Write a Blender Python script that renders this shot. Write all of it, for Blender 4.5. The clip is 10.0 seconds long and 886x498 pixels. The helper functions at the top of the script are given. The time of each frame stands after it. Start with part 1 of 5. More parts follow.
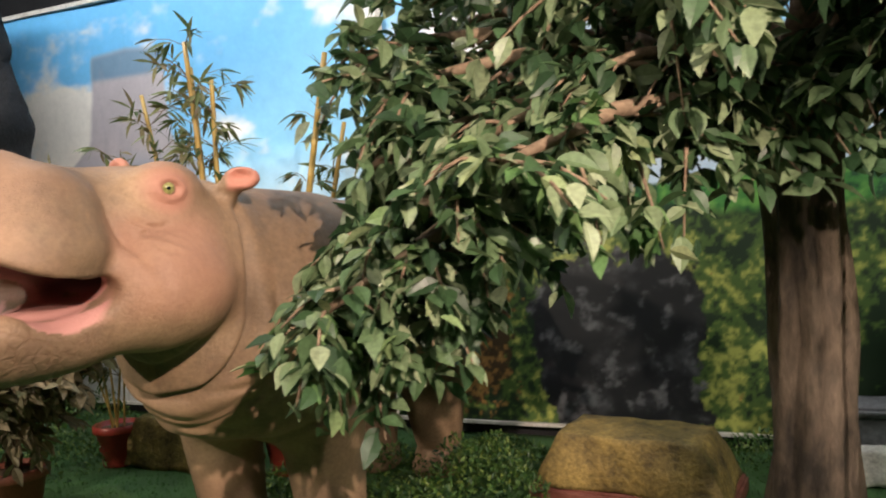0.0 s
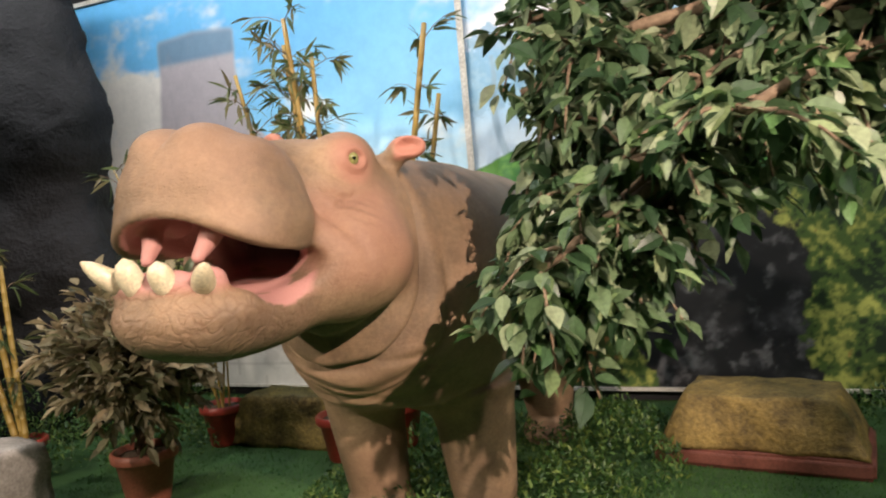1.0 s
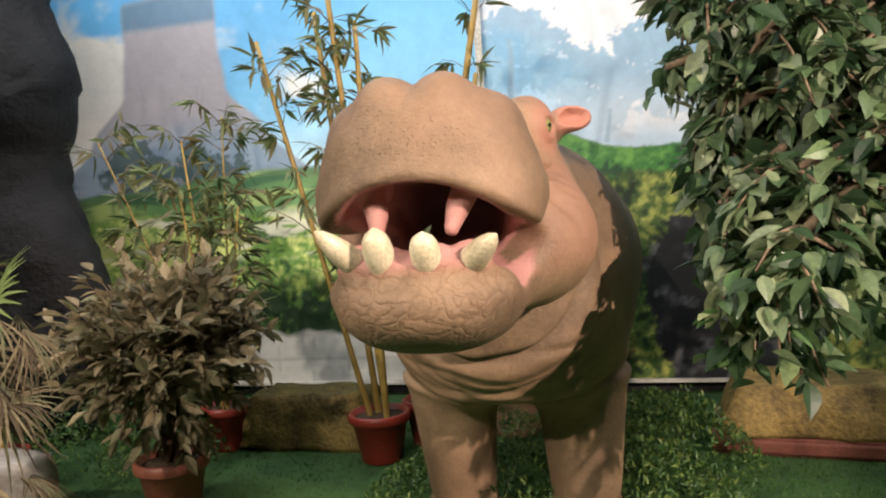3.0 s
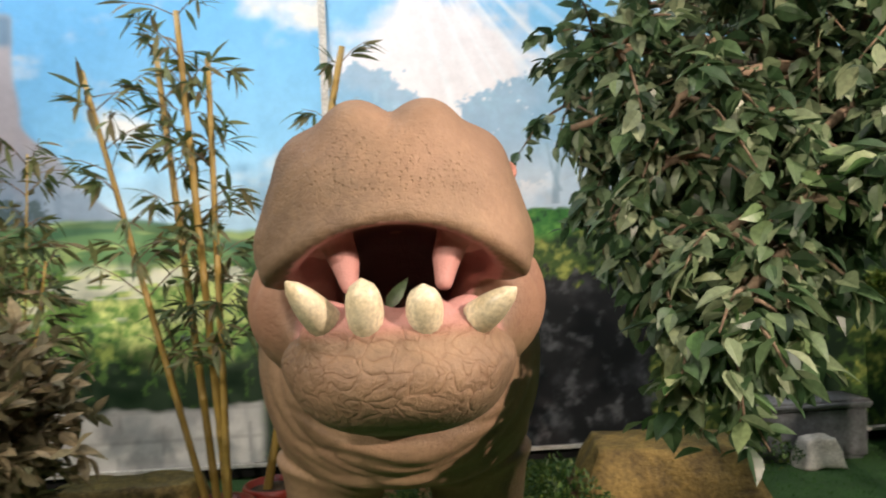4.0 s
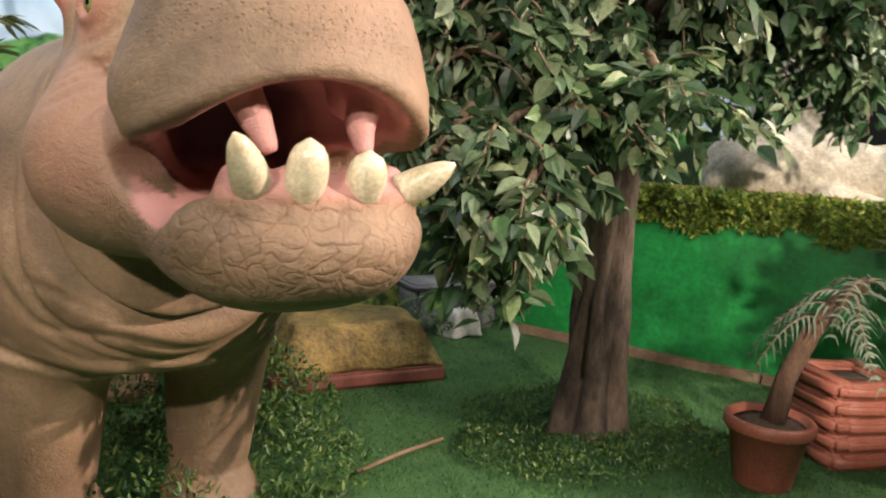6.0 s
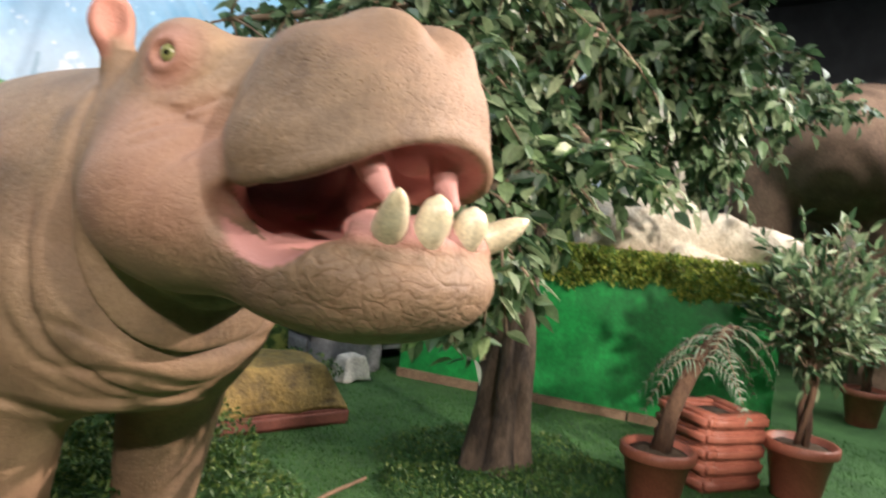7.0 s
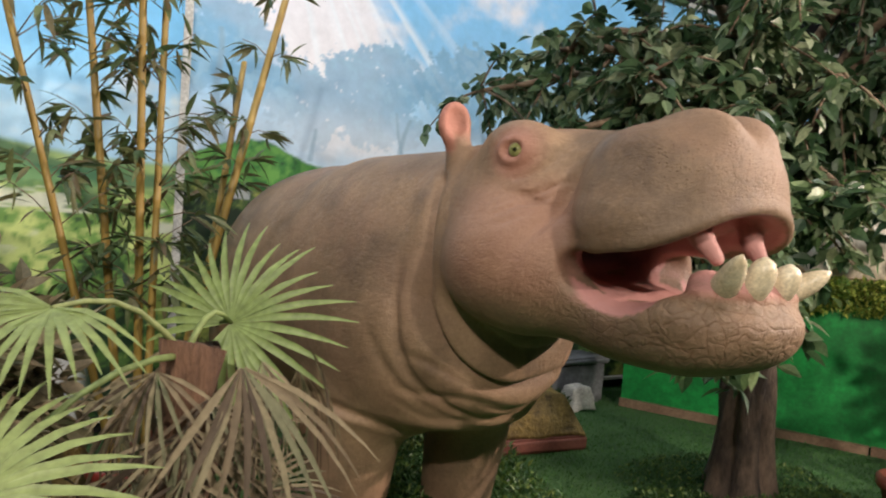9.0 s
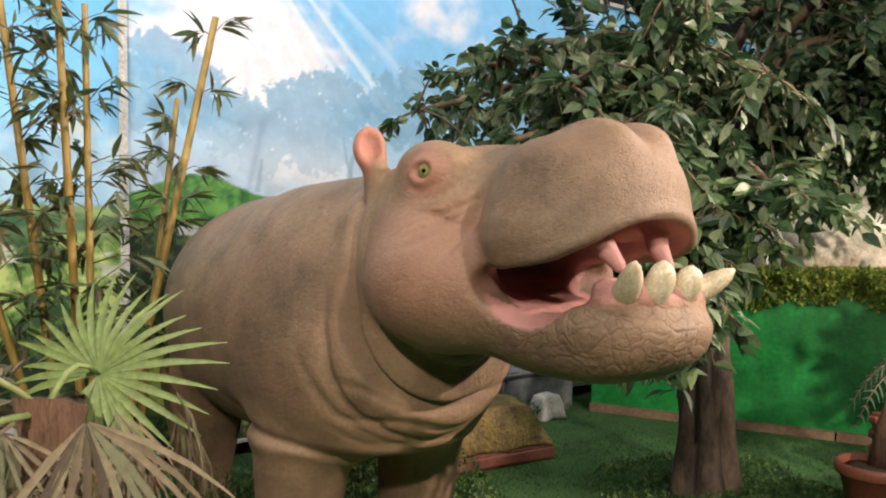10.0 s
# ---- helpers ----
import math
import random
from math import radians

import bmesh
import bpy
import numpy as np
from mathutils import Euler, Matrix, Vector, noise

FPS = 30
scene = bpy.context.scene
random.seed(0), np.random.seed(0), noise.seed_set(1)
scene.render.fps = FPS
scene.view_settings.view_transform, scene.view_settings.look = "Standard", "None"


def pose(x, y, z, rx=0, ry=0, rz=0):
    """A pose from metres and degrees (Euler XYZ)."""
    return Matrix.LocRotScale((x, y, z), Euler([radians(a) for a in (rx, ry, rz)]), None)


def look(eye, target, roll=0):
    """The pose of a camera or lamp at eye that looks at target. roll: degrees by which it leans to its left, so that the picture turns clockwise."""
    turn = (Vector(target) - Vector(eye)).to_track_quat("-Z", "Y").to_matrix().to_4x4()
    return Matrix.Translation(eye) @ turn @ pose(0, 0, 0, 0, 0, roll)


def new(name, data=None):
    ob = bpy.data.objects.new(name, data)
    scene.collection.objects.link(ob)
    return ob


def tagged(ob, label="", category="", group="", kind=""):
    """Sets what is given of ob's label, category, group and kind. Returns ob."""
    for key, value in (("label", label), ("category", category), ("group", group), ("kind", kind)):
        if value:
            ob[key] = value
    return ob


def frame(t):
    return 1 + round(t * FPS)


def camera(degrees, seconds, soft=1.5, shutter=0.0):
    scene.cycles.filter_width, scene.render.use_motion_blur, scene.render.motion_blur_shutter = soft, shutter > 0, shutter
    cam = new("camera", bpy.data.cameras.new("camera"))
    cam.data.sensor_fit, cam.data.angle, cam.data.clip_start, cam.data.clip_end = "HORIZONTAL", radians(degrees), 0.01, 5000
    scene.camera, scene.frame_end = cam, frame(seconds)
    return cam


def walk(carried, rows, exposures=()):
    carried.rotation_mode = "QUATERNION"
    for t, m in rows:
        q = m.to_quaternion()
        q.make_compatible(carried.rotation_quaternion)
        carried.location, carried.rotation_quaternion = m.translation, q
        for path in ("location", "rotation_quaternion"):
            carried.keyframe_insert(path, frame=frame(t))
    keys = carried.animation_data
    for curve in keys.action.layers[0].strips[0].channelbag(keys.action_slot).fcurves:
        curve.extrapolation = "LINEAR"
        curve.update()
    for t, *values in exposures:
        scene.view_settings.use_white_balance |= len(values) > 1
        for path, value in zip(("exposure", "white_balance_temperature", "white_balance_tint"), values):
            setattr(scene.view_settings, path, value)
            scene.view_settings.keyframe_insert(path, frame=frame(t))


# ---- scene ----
cam = camera(62.5, 10.0, 2.0, 0.3)
PATH = [
    (0, (1.363, 2.51, 1.527), (0.621, 4.368, 1.499), -2.6),
    (0.5, (1.042, 2.349, 1.51), (0.359, 4.228, 1.454), -3.8),
    (1, (0.792, 2.283, 1.514), (0.018, 4.125, 1.428), -5.0),
    (1.5, (0.596, 2.301, 1.507), (-0.187, 4.136, 1.378), -5.3),
    (2, (0.338, 2.219, 1.498), (-0.331, 4.1, 1.373), -3.0),
    (2.2, (0.209, 2.164, 1.503), (-0.436, 4.053, 1.384), -4.0),
    (3.5, (-0.515, 2.288, 1.521), (-0.741, 4.273, 1.426), -2.6),
    (4, (-0.733, 2.454, 1.5), (-0.61, 4.45, 1.538), -2.5),
    (4.5, (-0.836, 2.766, 1.496), (-0.425, 4.723, 1.535), -0.7),
    (5, (-0.905, 2.921, 1.482), (-0.293, 4.823, 1.39), 0.8),
    (5.5, (-1.094, 2.801, 1.511), (-0.259, 4.612, 1.367), -0.6),
    (5.7, (-1.152, 2.652, 1.488), (-0.19, 4.389, 1.248), 2.7),
    (6.8, (-1.743, 2.833, 1.46), (-0.308, 4.21, 1.246), 2.2),
    (7, (-1.826, 2.834, 1.446), (-0.358, 4.189, 1.344), 6.3),
    (7.5, (-2.169, 2.846, 1.472), (-0.928, 4.414, 1.43), 0.8),
    (8, (-2.377, 2.815, 1.461), (-1.277, 4.485, 1.393), 2.4),
    (8.5, (-2.46, 2.805, 1.47), (-1.421, 4.512, 1.386), 2.9),
    (9, (-2.422, 2.765, 1.499), (-1.318, 4.431, 1.436), 3.9),
    (9.5, (-2.347, 2.722, 1.504), (-1.195, 4.356, 1.477), 2.7),
    (10, (-2.26, 2.654, 1.527), (-1.113, 4.293, 1.508), -0.5),
]
LIGHTNESS = [(0, -0.08, 6550, 10), (2.2, -0.08, 6500, 10), (3.5, -0.15, 6500, 10), (4.5, -0.27, 6450, 10), (5.5, -0.06, 6400, 10), (6.8, 0.36, 6050, 10), (7.1, 0.34, 6050, 10),
             (7.5, -0.14, 6200, 10), (8, -0.30, 6200, 10), (9, -0.35, 6200, 10), (10, -0.10, 6400, 10)]
walk(cam, [(t, look(eye, target, roll)) for t, eye, target, roll in PATH], LIGHTNESS)

# ---- light ----
world = bpy.data.worlds.new("hall_air")
scene.world = world
world.use_nodes = True
world.node_tree.nodes["Background"].inputs["Color"].default_value = (0.95, 0.97, 1.0, 1)
world.node_tree.nodes["Background"].inputs["Strength"].default_value = 0.05
scene.view_settings.exposure = 0.0


def spot(name, eye, target, watts, degrees, size=0.06, colour=(1, 0.87, 0.72), blend=0.5):
    lamp = bpy.data.lights.new(name, "SPOT")
    lamp.energy, lamp.spot_size, lamp.spot_blend = watts, radians(degrees), blend
    lamp.shadow_soft_size, lamp.color = size, colour
    ob = new(name, lamp)
    ob.matrix_world = look(eye, target)
    return ob


def panel(name, eye, target, watts, sx, sy, colour=(1, 0.95, 0.88)):
    lamp = bpy.data.lights.new(name, "AREA")
    lamp.energy, lamp.shape, lamp.size, lamp.size_y, lamp.color = watts, "RECTANGLE", sx, sy, colour
    ob = new(name, lamp)
    ob.matrix_world = look(eye, target)
    return ob


spot("spot_right", (2.95, 1.5, 3.25), (-0.45, 4.95, 1.05), 1650, 44, 0.035, (1, 0.78, 0.64), 0.35)
spot("spot_front", (-1.6, -0.8, 4.0), (-1.1, 5.0, 0.9), 700, 50, 0.10)
spot("spot_left", (-4.6, 0.6, 4.0), (-1.0, 5.2, 1.2), 1000, 63, 0.12)
# soft fills added to brighten hall and banners; no fixtures are known there
panel("hall_fill", (0.5, 3.0, 4.9), (0.5, 3.1, 0), 62, 6.0, 3.0)
panel("banner_fill", (-3.2, 5.6, 4.9), (-3.4, 7.8, 1.9), 175, 5.0, 0.25, (0.97, 0.98, 1))
panel("banner_fill_right", (1.6, 6.3, 4.9), (2.4, 7.8, 2.2), 65, 6.0, 0.25, (0.97, 0.98, 1))
# yard spot: fill added to lift the platform's hedge, no known lamp
spot("fill_spot_yard", (0.3, 0.6, 3.0), (3.05, 5.75, 0.70), 1600, 27, 0.08)
spot("spot_platform", (5.6, 1.6, 3.7), (2.4, 5.0, 0.4), 750, 44, 0.08)
# overhead fill added to brighten the yard; no real panel is known
panel("yard_fill", (5.0, 3.0, 4.8), (4.9, 3.8, 0), 260, 2.5, 2.5)


# fill added so that the far poster reads bright; its source is invented
spot("poster_fill", (8.6, 5.0, 4.9), (9.9, 5.4, 1.4), 260, 80, 0.08)


# ---- materials ----
def blank(name):
    m = bpy.data.materials.new(name)
    m.use_nodes = True
    n = m.node_tree.nodes
    return m, n, m.node_tree.links, n["Principled BSDF"]


def ramp(n, l, source, stops):
    r = n.new("ShaderNodeValToRGB")
    while len(r.color_ramp.elements) < len(stops):
        r.color_ramp.elements.new(0.5)
    for e, (p, c) in zip(r.color_ramp.elements, stops):
        e.position, e.color = p, (*c, 1)
    l.new(source, r.inputs[0])
    return r.outputs[0]


def noise_out(n, l, scale, detail=4, rough=0.6, coord="Object", stretch=(1, 1, 1)):
    tc, mp, nz = n.new("ShaderNodeTexCoord"), n.new("ShaderNodeMapping"), n.new("ShaderNodeTexNoise")
    mp.inputs["Scale"].default_value = stretch
    nz.inputs["Scale"].default_value, nz.inputs["Detail"].default_value, nz.inputs["Roughness"].default_value = scale, detail, rough
    l.new(tc.outputs[coord], mp.inputs["Vector"])
    l.new(mp.outputs["Vector"], nz.inputs["Vector"])
    return nz.outputs["Fac"]


def mixed(n, l, fac, a, b, mode="MIX"):
    m = n.new("ShaderNodeMix")
    m.data_type, m.blend_type = "RGBA", mode
    for value, socket in ((fac, m.inputs[0]), (a, m.inputs[6]), (b, m.inputs[7])):
        if isinstance(value, (int, float)):
            socket.default_value = value
        elif isinstance(value, tuple):
            socket.default_value = (*value, 1)
        else:
            l.new(value, socket)
    return m.outputs[2]


def bumped(n, l, p, height, strength, distance, under=None):
    b = n.new("ShaderNodeBump")
    b.inputs["Strength"].default_value, b.inputs["Distance"].default_value = strength, distance
    l.new(height, b.inputs["Height"])
    if under is not None:
        l.new(under, b.inputs["Normal"])
    l.new(b.outputs[0], p.inputs["Normal"])
    return b.outputs[0]


def surface(name, dark, light, scale=12, rough=0.8, bump=0.3, depth=0.01, fine=90, stretch=(1, 1, 1), spread=(0.3, 0.7)):
    """A matt surface with patches, grain and relief."""
    m, n, l, p = blank(name)
    coarse = noise_out(n, l, scale, 5, 0.65, stretch=stretch)
    grain = noise_out(n, l, fine, 3, 0.6, stretch=stretch)
    base = ramp(n, l, coarse, [(spread[0], dark), (spread[1], light)])
    grey = ramp(n, l, grain, [(0.25, (0.62, 0.62, 0.62)), (0.75, (1.15, 1.15, 1.15))])
    l.new(mixed(n, l, 1.0, base, grey, "MULTIPLY"), p.inputs["Base Color"])
    p.inputs["Roughness"].default_value = rough
    first = bumped(n, l, p, coarse, bump, depth)
    bumped(n, l, p, grain, bump, depth * 0.3, first)
    return m


def leafy(name, colours, rough=0.5, per="island", translucent=0.25):
    """Cloth or plastic leaves, each with its own shade."""
    m, n, l, p = blank(name)
    if per == "island":
        rnd = n.new("ShaderNodeNewGeometry").outputs["Random Per Island"]
    else:
        rnd = n.new("ShaderNodeObjectInfo").outputs["Random"]
    k = len(colours)
    base = ramp(n, l, rnd, [(i / max(1, k - 1), c) for i, c in enumerate(colours)])
    grain = noise_out(n, l, 60, 3)
    grey = ramp(n, l, grain, [(0.3, (0.75, 0.75, 0.75)), (0.7, (1.2, 1.2, 1.2))])
    col = mixed(n, l, 1.0, base, grey, "MULTIPLY")
    l.new(col, p.inputs["Base Color"])
    p.inputs["Roughness"].default_value = rough
    tr, mx = n.new("ShaderNodeBsdfTranslucent"), n.new("ShaderNodeMixShader")
    l.new(col, tr.inputs["Color"])
    mx.inputs[0].default_value = translucent
    l.new(p.outputs[0], mx.inputs[1])
    l.new(tr.outputs[0], mx.inputs[2])
    l.new(mx.outputs[0], n["Material Output"].inputs["Surface"])
    return m


M_LAWN = surface("lawn", (0.018, 0.06, 0.012), (0.05, 0.13, 0.03), 3, 0.9, 0.8, 0.02, 160)
M_BLADE = leafy("grass_blade", [(0.02, 0.08, 0.015), (0.05, 0.15, 0.03), (0.09, 0.2, 0.04)], 0.6)
M_BLACK = surface("black_cloth", (0.006, 0.006, 0.008), (0.02, 0.02, 0.024), 2, 0.75, 0.5, 0.03, 40)
M_WALL = surface("dark_hall_wall", (0.03, 0.03, 0.032), (0.06, 0.06, 0.062), 2, 0.9, 0.2, 0.01)
M_TERRACOTTA = surface("terracotta_plastic", (0.25, 0.075, 0.048), (0.36, 0.12, 0.075), 9, 0.5, 0.15, 0.004)
M_REDPOT = surface("red_plastic", (0.26, 0.03, 0.02), (0.36, 0.05, 0.035), 9, 0.4, 0.1, 0.003)
M_SOIL = surface("potting_soil", (0.05, 0.03, 0.018), (0.13, 0.085, 0.05), 30, 0.95, 0.8, 0.02)
M_BARK = surface("bark", (0.035, 0.025, 0.019), (0.22, 0.150, 0.105), 5, 0.9, 0.9, 0.04, 45, (1, 1, 0.38), (0.36, 0.66))
M_TWIG = surface("twig", (0.12, 0.08, 0.05), (0.28, 0.2, 0.13), 14, 0.85, 0.5, 0.01, 60)
M_LEAF = leafy("ficus_leaf", [(0.022, 0.050, 0.022), (0.040, 0.085, 0.036), (0.070, 0.130, 0.056), (0.12, 0.185, 0.088), (0.20, 0.26, 0.14), (0.31, 0.36, 0.22)], 0.42, "island", 0.32)
M_LEAF_OB = leafy("ficus_leaf_near", [(0.05, 0.12, 0.035), (0.10, 0.19, 0.065), (0.18, 0.26, 0.11), (0.30, 0.34, 0.18)], 0.42, "object")
M_DRY = leafy("dry_leaf", [(0.09, 0.085, 0.045), (0.20, 0.165, 0.09), (0.32, 0.25, 0.15), (0.14, 0.15, 0.07)], 0.6)
M_HEDGE = leafy("box_hedge_leaf", [(0.015, 0.05, 0.012), (0.035, 0.095, 0.02), (0.075, 0.15, 0.03), (0.17, 0.23, 0.05)], 0.5)
M_TRIM = leafy("yellow_box_leaf", [(0.04, 0.10, 0.015), (0.14, 0.23, 0.035), (0.30, 0.35, 0.06), (0.42, 0.44, 0.09)], 0.5)
M_BAMBOO = surface("bamboo_culm", (0.30, 0.19, 0.04), (0.46, 0.33, 0.09), 3, 0.45, 0.15, 0.004, 60, (1, 1, 0.15))
M_BAMLEAF = leafy("bamboo_leaf", [(0.05, 0.085, 0.03), (0.09, 0.13, 0.045), (0.17, 0.19, 0.075), (0.14, 0.10, 0.05)], 0.5)
M_FAN = leafy("fan_palm_blade", [(0.20, 0.28, 0.09), (0.31, 0.38, 0.14), (0.42, 0.45, 0.20)], 0.5, "object")
M_FANDRY = leafy("dry_palm_blade", [(0.06, 0.040, 0.025), (0.15, 0.11, 0.065), (0.27, 0.22, 0.13), (0.14, 0.15, 0.08)], 0.7)
M_FIBRE = surface("palm_fibre", (0.05, 0.025, 0.014), (0.17, 0.09, 0.05), 10, 0.95, 1.0, 0.03, 120, (1, 1, 0.3))
M_ROCKY = surface("painted_yellow_rock", (0.06, 0.042, 0.015), (0.36, 0.25, 0.07), 5, 0.7, 0.7, 0.03, 40)
M_REDBASE = surface("red_base_paint", (0.12, 0.035, 0.025), (0.27, 0.09, 0.06), 7, 0.7, 0.3, 0.01)
M_GREEN = surface("green_paint", (0.006, 0.10, 0.02), (0.02, 0.30, 0.06), 2.5, 0.45, 0.35, 0.02, 25)
M_PLANK = surface("worn_plank", (0.12, 0.07, 0.04), (0.28, 0.18, 0.11), 4, 0.8, 0.4, 0.01, 50, (0.2, 1, 1))
M_GREY = surface("grey_stone", (0.22, 0.2, 0.18), (0.42, 0.39, 0.36), 6, 0.85, 0.5, 0.02, 60)
M_SHALE = surface("grey_planter", (0.1, 0.1, 0.11), (0.28, 0.28, 0.3), 4, 0.7, 0.5, 0.02, 40)
M_WHITE = surface("white_plaster", (0.5, 0.46, 0.4), (0.75, 0.72, 0.66), 5, 0.8, 0.5, 0.02, 50)
M_CREAM = surface("cream_hide", (0.4, 0.33, 0.24), (0.66, 0.58, 0.46), 6, 0.8, 0.7, 0.02, 40)
M_HIDE = surface("brown_hide", (0.10, 0.058, 0.036), (0.22, 0.135, 0.085), 4, 0.95, 0.6, 0.02, 50)
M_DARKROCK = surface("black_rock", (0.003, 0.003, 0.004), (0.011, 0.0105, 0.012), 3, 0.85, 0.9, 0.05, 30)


# ---- building helpers ----
def finish(ob, bm, material, smooth=True):
    bm.to_mesh(ob.data)
    bm.free()
    ob.data.materials.append(material)
    if smooth:
        ob.data.polygons.foreach_set("use_smooth", [True] * len(ob.data.polygons))
    return ob


def part(name, bm, material, parent=None, label="", smooth=True):
    ob = finish(new(name, bpy.data.meshes.new(name)), bm, material, smooth)
    ob.parent = parent
    return tagged(ob, label)


def thing(name, place, label, category, group="", kind=""):
    ob = new(name)
    ob.location = place
    ob.empty_display_size = 0.1
    return tagged(ob, label, category, group, kind)


def data_part(name, verts, faces, material, parent=None, label="", smooth=False):
    me = bpy.data.meshes.new(name)
    me.from_pydata([tuple(v) for v in verts], [], [tuple(f) for f in faces])
    me.materials.append(material)
    if smooth:
        me.polygons.foreach_set("use_smooth", [True] * len(me.polygons))
    ob = new(name, me)
    ob.parent = parent
    return tagged(ob, label)


def box(bm, lo, hi, bevel=0.0, wobble=0.0, cuts=0):
    """A box from corner to corner, with its edges rounded and its faces uneven."""
    made = bmesh.ops.create_cube(bm, size=1)["verts"]
    lo, hi = Vector(lo), Vector(hi)
    for v in made:
        v.co = Vector([lo[i] + (v.co[i] + 0.5) * (hi[i] - lo[i]) for i in range(3)])
    if bevel:
        bmesh.ops.bevel(bm, geom=list({e for v in made for e in v.link_edges}), offset=bevel, segments=2, affect="EDGES")
    if cuts:
        bmesh.ops.subdivide_edges(bm, edges=bm.edges[:], cuts=cuts, use_grid_fill=True)
    if wobble:
        for v in bm.verts:
            v.co += noise.noise_vector(v.co * 3.1) * wobble
    return bm


def tube(bm, points, radii, sides=8, close=True):
    """A round tube along points."""
    rings, points = [], [Vector(p) for p in points]
    for i, p in enumerate(points):
        d = (points[min(i + 1, len(points) - 1)] - points[max(i - 1, 0)]).normalized()
        a = d.orthogonal() if i == 0 else (side - side.dot(d) * d)
        side = a.normalized()
        up = d.cross(side)
        r = radii[i] if hasattr(radii, "__len__") else radii
        rings.append([bm.verts.new(p + r * (math.cos(t) * side + math.sin(t) * up)) for t in (2 * math.pi * k / sides for k in range(sides))])
    for a, b in zip(rings, rings[1:]):
        for k in range(sides):
            bm.faces.new((a[k], a[(k + 1) % sides], b[(k + 1) % sides], b[k]))
    if close:
        bm.faces.new(rings[0][::-1]), bm.faces.new(rings[-1])
    return bm


def lathe(bm, outline, sides=24):
    """A round body from (radius, height) pairs, from below upwards."""
    rings = [[bm.verts.new((r * math.cos(2 * math.pi * k / sides), r * math.sin(2 * math.pi * k / sides), z)) for k in range(sides)] for r, z in outline]
    for a, b in zip(rings, rings[1:]):
        for k in range(sides):
            bm.faces.new((a[k], a[(k + 1) % sides], b[(k + 1) % sides], b[k]))
    bm.faces.new(rings[0][::-1]), bm.faces.new(rings[-1])
    return bm


LEAF_SHAPE = ((0.0, 0.0), (0.12, 0.25), (0.32, 0.47), (0.54, 0.47), (0.78, 0.25), (1.0, 0.0))


def leaf_mesh(length, width, fold=0.12, droop=0.15):
    """Vertices and faces of one pointed leaf with a folded midrib, along +x."""
    verts, faces, last = [], [], len(LEAF_SHAPE) - 1
    for i, (s, w) in enumerate(LEAF_SHAPE):
        z = -droop * length * s * s
        verts.append((s * length, 0, z))
        if 0 < i < last:
            verts += [(s * length, w * width, z + fold * w * 2 * width), (s * length, -w * width, z + fold * w * 2 * width)]
    for i in range(last):
        a, b = max(0, 3 * i - 2), 3 * i + 1
        if i == 0:
            faces += [(0, 1, 2), (0, 3, 1)]
        elif i == last - 1:
            faces += [(a, b, a + 1), (a, a + 2, b)]
        else:
            faces += [(a, b, b + 1, a + 1), (a, a + 2, b + 2, b)]
    return np.array(verts), faces


def scatter(leaf, poses):
    """Many copies of one leaf as plain arrays; poses are 4 x 4 matrices."""
    verts, faces = leaf
    out_v, out_f = [], []
    for k, m in enumerate(poses):
        a = np.array(m)
        out_v.append(verts @ a[:3, :3].T + a[:3, 3])
        base = k * len(verts)
        out_f += [tuple(base + i for i in f) for f in faces]
    return np.concatenate(out_v), out_f


def leaf_pose(rng, place, way, size=1.0, wild=0.6):
    """A leaf's pose at a place, pointing about along way."""
    d = Vector(way) + Vector((rng.gauss(0, wild), rng.gauss(0, wild), rng.gauss(0, wild)))
    if d.length < 1e-3:
        d = Vector((1, 0, 0))
    q = d.to_track_quat("X", "Z")
    return Matrix.LocRotScale(place, q @ Euler((rng.gauss(0, 0.6), 0, 0)).to_quaternion(), (size,) * 3)


# ---- the hall ----
def slab(name, lo, hi, material, label, category, kind="structure"):
    bm = bmesh.new()
    box(bm, lo, hi)
    return tagged(part(name, bm, material, None, "", False), label, category, "", kind)


# floor of the show
bm = bmesh.new()
bmesh.ops.create_grid(bm, x_segments=120, y_segments=90, size=0.5)
for v in bm.verts:
    v.co = Vector((1.5 + v.co.x * 17, 3.0 + v.co.y * 13, 0))
    v.co.z = 0.012 * noise.noise(v.co * 1.3)
tagged(part("floor", bm, M_LAWN), "green artificial grass carpet on the hall floor", "floor", "", "structure")

slab("wall_north", (-7, 9.0, 0), (10, 9.2, 5.2), M_WALL, "dark unlit hall wall behind the banners", "wall")
slab("wall_south", (-7, -3.5, 0), (10, -3.3, 5.2), M_WALL, "dark unlit hall wall", "wall")
slab("wall_west", (-7.2, -3.5, 0), (-7, 9.2, 5.2), M_WALL, "dark unlit hall wall", "wall")
slab("wall_east", (10, -3.5, 0), (10.2, 9.2, 5.2), M_WALL, "dark unlit hall wall", "wall")
slab("ceiling", (-7.2, -3.5, 5.2), (10.2, 9.2, 5.4), M_BLACK, "black hall ceiling in shadow", "ceiling")


